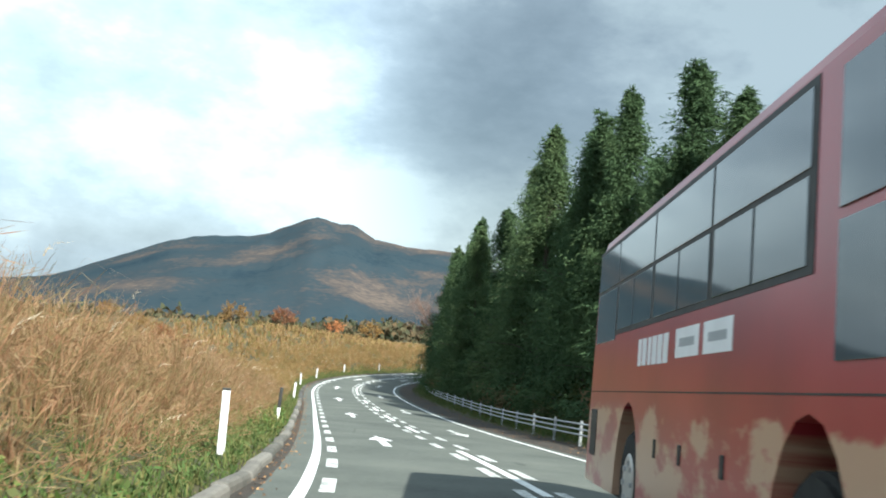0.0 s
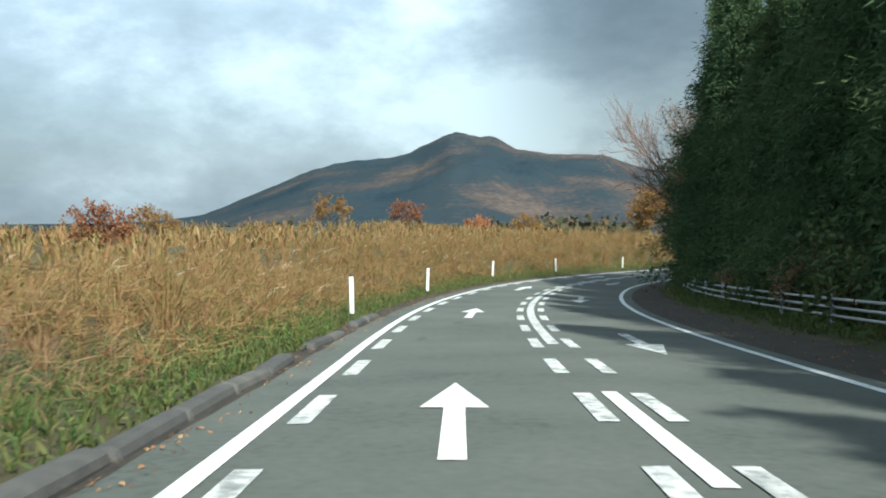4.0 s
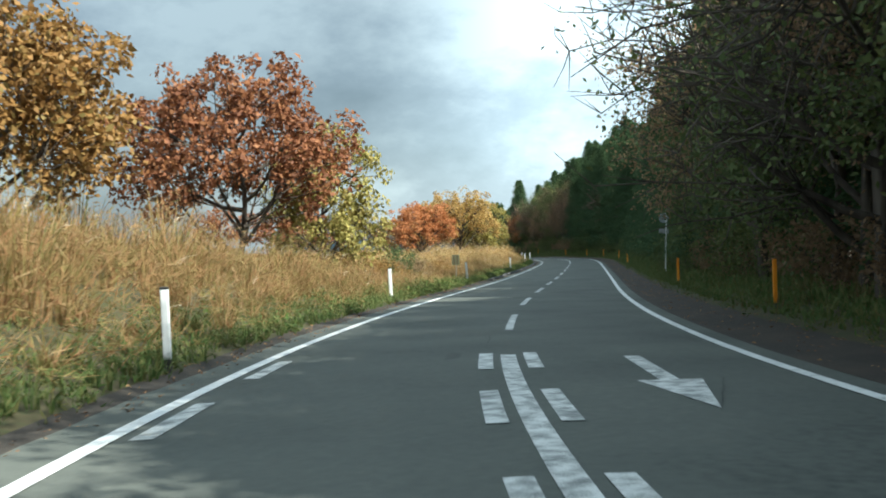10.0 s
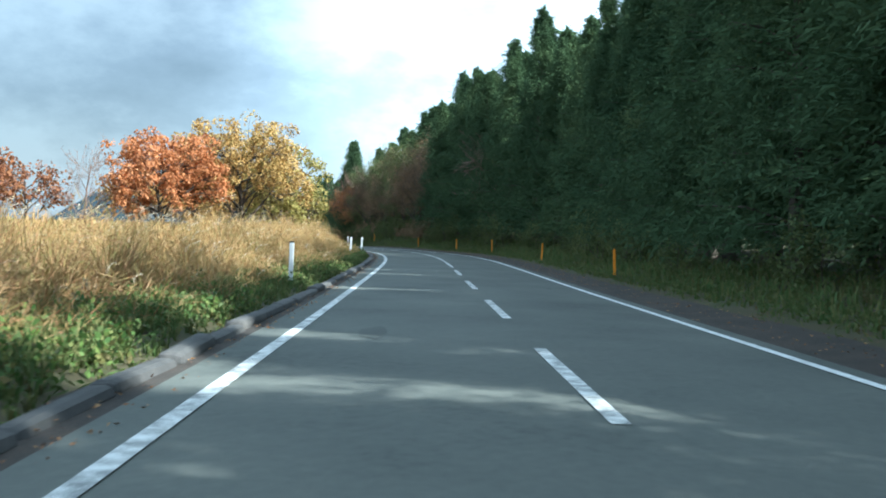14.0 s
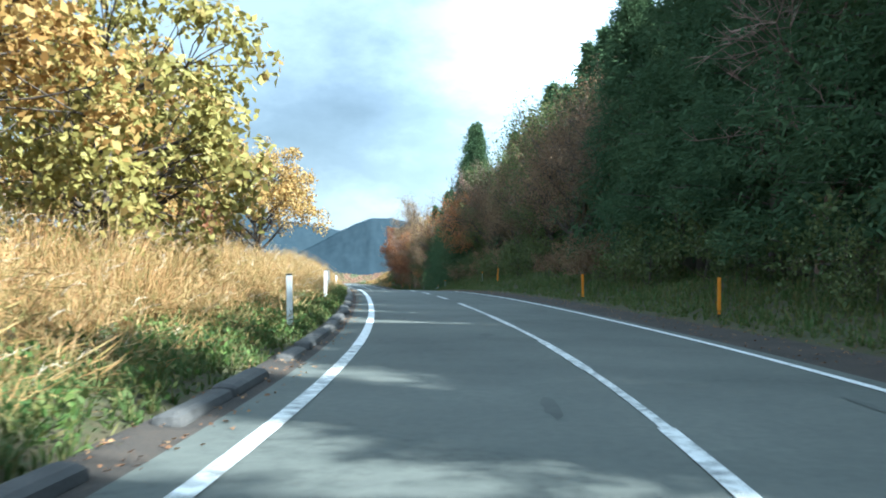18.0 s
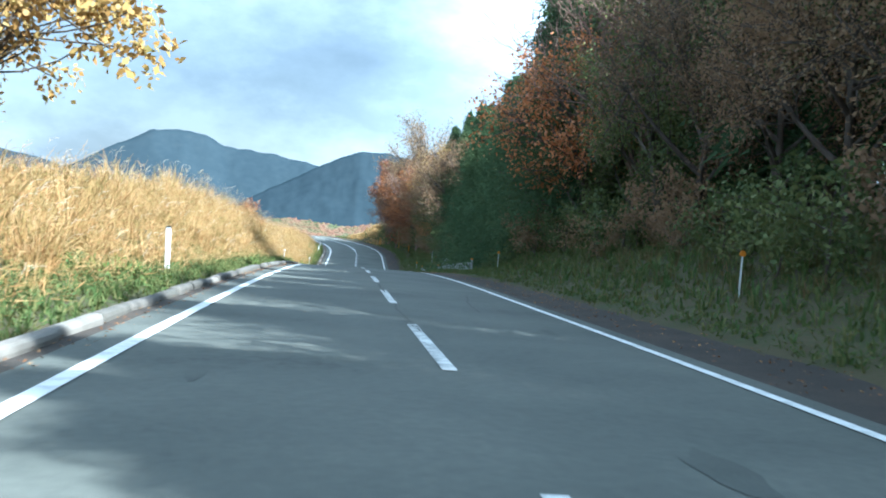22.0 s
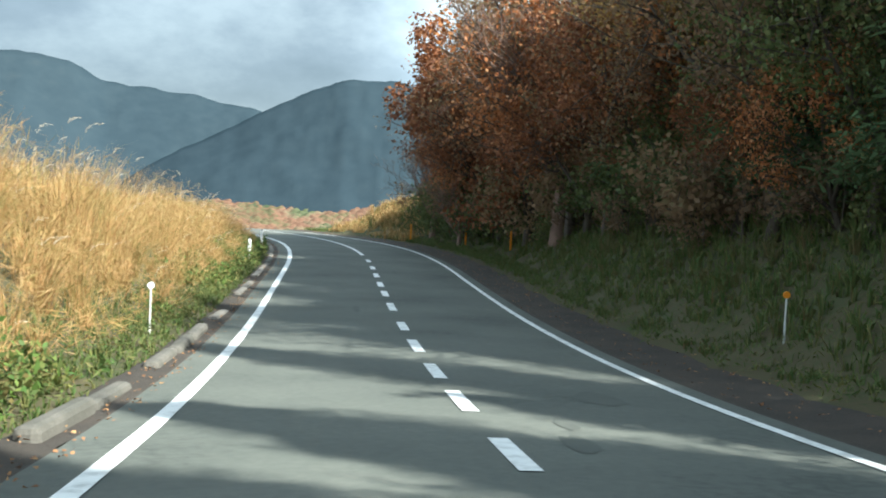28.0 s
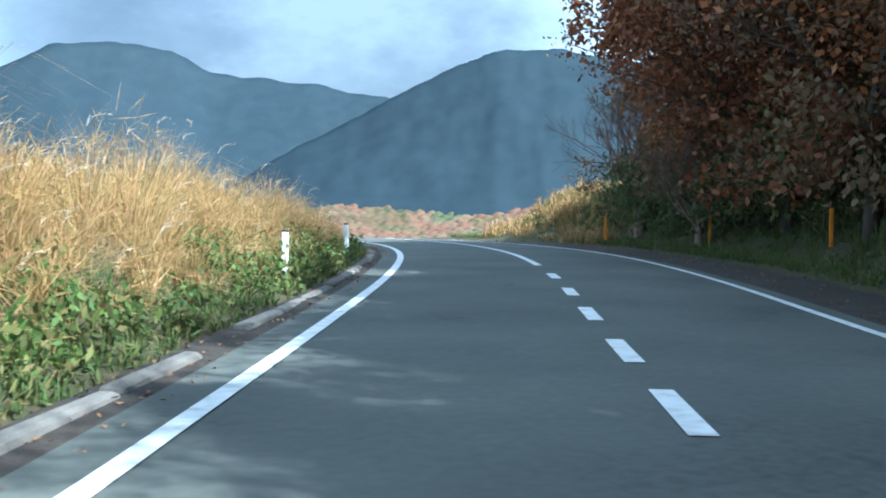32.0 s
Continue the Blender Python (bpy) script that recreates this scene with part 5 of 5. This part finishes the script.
def guardrail(s0, s1, off, gap):
    """A cable-style rail: three pipes on posts that follow the road."""
    ob = empty("guardrail", Matrix(), "low grey steel three-pipe guardrail on posts at the wood's edge", "guardrail")
    n = max(2, int(round((s1 - s0) / gap)) + 1)
    ss = np.linspace(s0, s1, n)
    for i, s in enumerate(ss):
        q = along(s, off(s))
        z = float(ground_height(q[0], q[1])[0])
        end = i in (0, n - 1)
        part("post", rod((q[0], q[1], z - 0.3), (q[0], q[1], q[2] + (1.0 if end else 0.88)), 0.075 if end else 0.055, sides=10), M_STEEL, ob)
        if end:
            part("cap", rod((q[0], q[1], q[2] + 1.0), (q[0], q[1], q[2] + 1.12), 0.08, 0.06, sides=10), M_ORANGE, ob, "orange reflective cap")
    for up in (0.42, 0.60, 0.78):
        fine = np.linspace(s0, s1, n * 3)
        pts = np.array([along(s, off(s) - 0.09, up) for s in fine])
        v, f = tubes([(pts, np.full(len(pts), 0.032))], 6)
        child("pipe", mesh_np("pipe", v, f, M_STEEL, True), ob)


guardrail(44, 147, lambda s: float(np.interp(s, [44, 60, 80, 104, 120, 147], [5.2, 5.6, 6.2, 6.4, 6.2, 5.6])), 4.0)
guardrail(414.5, 436.0, lambda s: 7.1, 1.45)
guardrail(443.0, 454.0, lambda s: 6.9, 1.5)


def plate_sign(s, off, up, w, h, face, label, poles=1, text=0, back=False):
    ob = empty("road_sign", road_pose(s, off), label, "sign")
    part("pole", rod((0, 0.03, -0.3), (0, 0.03, up + h), 0.025, sides=10), M_POLE, ob)
    part("plate", box((w, 0.02, h), (0, 0, up + h / 2), 0.008), face, ob)
    for i in range(text):
        for j in range(2):
            part("lettering", box((w * 0.26, 0.004, h * 0.10), ((j - 0.5) * w * 0.42, -0.0135, up + h * (0.16 + 0.68 * i / max(1, text - 1)))), M_SIGN_TEXT, ob)


plate_sign(46.0, 5.6, 0.75, 0.42, 0.62, M_SIGN_W, "small white road sign plate behind the guardrail")
plate_sign(433.6, 7.45, 0.95, 0.55, 0.75, M_SIGN_W, "white road sign plate behind the guardrail")
plate_sign(454.5, 7.9, 1.0, 0.45, 0.22, M_SIGN_BACK, "small grey plate on a pole behind the guardrail")
plate_sign(433.2, 7.75, 0.85, 0.5, 0.75, M_SIGN_W, "second white road sign plate beside the first")
plate_sign(221.6, -5.9, 0.95, 0.46, 0.62, M_SIGN_Y, "cream notice board with brown lettering in the verge", text=5)

ob = empty("snow_pole", road_pose(221.4, 6.4, lean=2), "tall dull white pole with a round sign seen from behind", "sign pole")
part("pole", rod((0, 0, -0.3), (0, 0, 3.75), 0.04, sides=12), M_POLE, ob)
part("round_sign", rod((-0.12, 0.05, 3.28), (-0.12, 0.07, 3.28), 0.29, sides=28), M_SIGN_BACK, ob, "grey back of a round sign")
part("sign_plate", box((0.56, 0.02, 0.28), (-0.12, 0.06, 2.52), 0.008), M_SIGN_BACK, ob, "grey back of a small plate")

# ---- kerb ----
kerb = empty("kerb", Matrix(), "row of weathered low kerb stones along the verge", "kerb", kind="structure")
rngk = random.Random(9)
stone = box((0.24, 1.94, 0.30), (0, 0, 0.0), 0.07)
stone_me = bpy.data.meshes.new("kerb_stone"); stone.to_mesh(stone_me); stone.free(); stone_me.materials.append(M_KERB)
tar = box((0.30, 1.99, 0.26), (0, 0, 0.0), 0.09)
tar_me = bpy.data.meshes.new("kerb_stone"); tar.to_mesh(tar_me); tar.free(); tar_me.materials.append(M_KERB_TAR)
for s in np.arange(24.0, 520.0, 2.0):
    if 101 < s < 226:
        continue
    if rngk.random() < 0.07:
        continue
    pale = s < 80 or 330 < s < 500
    g = float(np.interp(s, RS, _grade))
    q = along(s, -float(lane_left(s)) - 0.86)
    child("kerb_stone", stone_me if pale else tar_me, kerb, m=pose(q[0] + rngk.uniform(-0.02, 0.02), q[1], q[2] - (0.12 if s > 462 else 0.04) + rngk.uniform(-0.04, 0.03), math.degrees(math.atan(g)) + rngk.uniform(-1, 1), rngk.uniform(-6, 6), heading(s) + rngk.uniform(-2, 2)))

# ---- the coach in the oncoming lane ----
def coach_paint():
    """Glossy red with torn beige clouds low on the flanks."""
    m = mat("red_coach_paint", [(0.23, 0.018, 0.025), (0.30, 0.026, 0.032), (0.35, 0.038, 0.044)], 0.28, scale=0.8, spec=0.5)
    n, l = m.node_tree.nodes, m.node_tree.links
    co, sep = n.new("ShaderNodeTexCoord"), n.new("ShaderNodeSeparateXYZ")
    mp = n.new("ShaderNodeMapping"); mp.inputs["Scale"].default_value = (0.05, 0.42, 0.95); mp.inputs["Location"].default_value = (0, 0.65, 0.2)
    tex = n.new("ShaderNodeTexNoise"); tex.inputs["Scale"].default_value, tex.inputs["Detail"].default_value, tex.inputs["Roughness"].default_value = 1.7, 6.0, 0.62
    band = n.new("ShaderNodeMapRange"); band.inputs["From Min"].default_value, band.inputs["From Max"].default_value = 1.9, 1.2
    mul = n.new("ShaderNodeMath"); mul.operation = "MULTIPLY"
    edge = n.new("ShaderNodeMapRange"); edge.inputs["From Min"].default_value, edge.inputs["From Max"].default_value = 0.46, 0.53
    mix = n.new("ShaderNodeMix"); mix.data_type = "RGBA"; mix.inputs["B"].default_value = (0.44, 0.28, 0.19, 1)
    base = n["Principled BSDF"].inputs["Base Color"]
    red = base.links[0].from_socket
    l.new(co.outputs["Object"], mp.inputs["Vector"]); l.new(mp.outputs["Vector"], tex.inputs["Vector"])
    l.new(co.outputs["Object"], sep.inputs["Vector"]); l.new(sep.outputs["Z"], band.inputs["Value"])
    l.new(tex.outputs["Fac"], mul.inputs[0]); l.new(band.outputs["Result"], mul.inputs[1])
    l.new(mul.outputs["Value"], edge.inputs["Value"]); l.new(edge.outputs["Result"], mix.inputs["Factor"])
    l.new(red, mix.inputs["A"]); l.new(mix.outputs["Result"], base)
    return m


M_RED = coach_paint()
M_DECOR = mat("white_lettering", [(0.70, 0.70, 0.70), (0.82, 0.82, 0.82)], 0.4)
M_DARKGLASS = mat("tinted_glass", [(0.035, 0.045, 0.05), (0.05, 0.06, 0.066)], 0.06, spec=0.9, scale=0.5)
M_RUBBER = mat("tyre_rubber", [(0.015, 0.015, 0.015), (0.03, 0.03, 0.028)], 0.85, scale=8)
M_RIM = mat("wheel_rim", [(0.40, 0.41, 0.42), (0.58, 0.58, 0.58)], 0.35, metal=0.6, scale=5)


def coach(m):
    ob = empty("coach", m, "red touring coach with dark windows and beige cloud decor", "bus")
    prof = [(5.4, 0.36), (5.4, 2.5), (5.36, 2.95), (5.2, 3.22), (4.9, 3.33), (-4.6, 3.33), (-5.0, 3.24), (-5.2, 2.9), (-5.4, 1.6), (-5.4, 0.32)]
    for wy in (-2.5, 2.7):
        prof += [(wy - 0.66 * math.cos(a), 0.36 + 0.98 * math.sin(a)) for a in np.linspace(0, math.pi, 11)]
    bm = bmesh.new()
    face = bm.faces.new([bm.verts.new((-1.25, y, z)) for y, z in prof])
    r = bmesh.ops.extrude_face_region(bm, geom=[face])
    bmesh.ops.translate(bm, verts=[e for e in r["geom"] if isinstance(e, bmesh.types.BMVert)], vec=(2.5, 0, 0))
    long_edges = [e for e in bm.edges if abs(e.verts[0].co.x - e.verts[1].co.x) < 1e-4 and min(v.co.z for v in e.verts) > 2.4]
    bmesh.ops.bevel(bm, geom=long_edges, offset=0.14, segments=3, affect="EDGES", profile=0.5)
    bmesh.ops.recalc_face_normals(bm, faces=bm.faces)
    part("body", bm, M_RED, ob, "glossy red body shell")
    for side in (-1, 1):
        x = side * 1.252
        glass = lambda y0, y1, z0, z1, t=0.012: box((t, y1 - y0, z1 - z0), (x, (y0 + y1) / 2, (z0 + z1) / 2), 0.004)
        part("window_band", box((0.006, 7.7, 1.10), (x, 1.35, 2.62), 0.0), M_BLACK, ob, "black band round the windows")
        for y0, y1 in ((3.75, 5.15), (1.78, 3.70), (-0.32, 1.72), (-2.42, -0.38)):
            w = part("window", glass(y0, y1, 2.66, 3.12, 0.020), M_DARKGLASS, ob, "tinted upper pane")
            if y0 < 3.7:
                half = (y0 + y1) / 2
                part("window", glass(y0 + 0.03, half - 0.02, 2.12, 2.62, 0.020), M_DARKGLASS, ob, "sliding lower pane")
                part("window", glass(half + 0.02, y1 - 0.06, 2.12, 2.62, 0.026), M_DARKGLASS, ob, "sliding lower pane")
            else:
                part("window", glass(y0 + 0.03, y1, 2.02, 2.62, 0.020), M_DARKGLASS, ob)
        part("window", glass(-4.6, -2.85, 1.6, 2.30, 0.022), M_DARKGLASS, ob, "driver's side window")
        part("window", glass(-4.9, -2.85, 2.36, 3.1, 0.022), M_DARKGLASS, ob, "upper front pane")
        part("panel_seam", box((0.004, 10.6, 0.012), (x, 0, 1.44)), M_BLACK, ob)
        part("roof_gutter", box((0.03, 9.8, 0.03), (side * 1.17, 0.1, 3.25), 0.01), M_RED, ob)
        for k, (y0, w_) in enumerate(((3.05, 0.16), (2.82, 0.2), (2.58, 0.14), (2.36, 0.2), (2.12, 0.2), (1.88, 0.2))):
            part("lettering", box((0.004, w_, 0.26), (x, y0 - 0.8, 1.82)), M_DECOR, ob, "plain white block of a company mark")
        for y0 in (0.3, -0.62):
            part("placard", box((0.005, 0.78, 0.24), (x, y0, 1.84), 0.0), M_DECOR, ob, "small white placard with grey print")
            part("print_bar", box((0.006, 0.5, 0.07), (x, y0, 1.84), 0.0), M_STEEL, ob)
        for y0 in (1.3, 0.35, -0.9):
            part("luggage_latch", box((0.012, 0.10, 0.16), (x, y0, 0.95), 0.004), M_BLACK, ob)
        part("vent_grille", box((0.012, 0.45, 0.55), (x, 4.95, 0.95), 0.005), M_BLACK, ob)
        for wy in (-2.5, 2.7):
            wheel = child("wheel", None, ob, m=pose(side * 1.06, wy, 0.53))
            bm = rod((-0.14, 0, 0), (0.14, 0, 0), 0.53, sides=36)
            bmesh.ops.bevel(bm, geom=[e for e in bm.edges if abs(e.verts[0].co.x - e.verts[1].co.x) < 1e-4], offset=0.04, segments=2, affect="EDGES")
            part("tyre", bm, M_RUBBER, wheel, smooth=False)
            bm = rod((side * 0.142, 0, 0), (side * 0.152, 0, 0), 0.30, 0.27, sides=28)
            for k in range(8):
                a = k * math.pi / 4
                box((0.03, 0.05, 0.05), (side * 0.16, 0.2 * math.cos(a), 0.2 * math.sin(a)), 0.0, bm)
            part("rim", bm, M_RIM, wheel, "silver wheel rim")
    part("mirror", box((0.22, 0.16, 0.5), (-1.55, -5.1, 2.55), 0.05), M_BLACK, ob, "black door mirror")
    part("air_conditioner", box((1.7, 3.0, 0.14), (0, 0.6, 3.37), 0.05), M_RED, ob)
    part("windscreen", box((2.2, 0.03, 1.3), (0, -5.36, 2.2), 0.01), M_DARKGLASS, ob)
    part("rear_window", box((2.0, 0.02, 0.8), (0, 5.402, 2.55), 0.008), M_DARKGLASS, ob)
    part("underbody", box((2.2, 9.8, 0.25), (0, 0, 0.42)), M_BLACK, ob)
    return ob


q = along(22.6, 0.0)
coach(pose(2.42, 22.75, q[2] + 0.0, -6.1, 0, -0.5) @ Matrix.Diagonal((1, 1, 1.05, 1)))
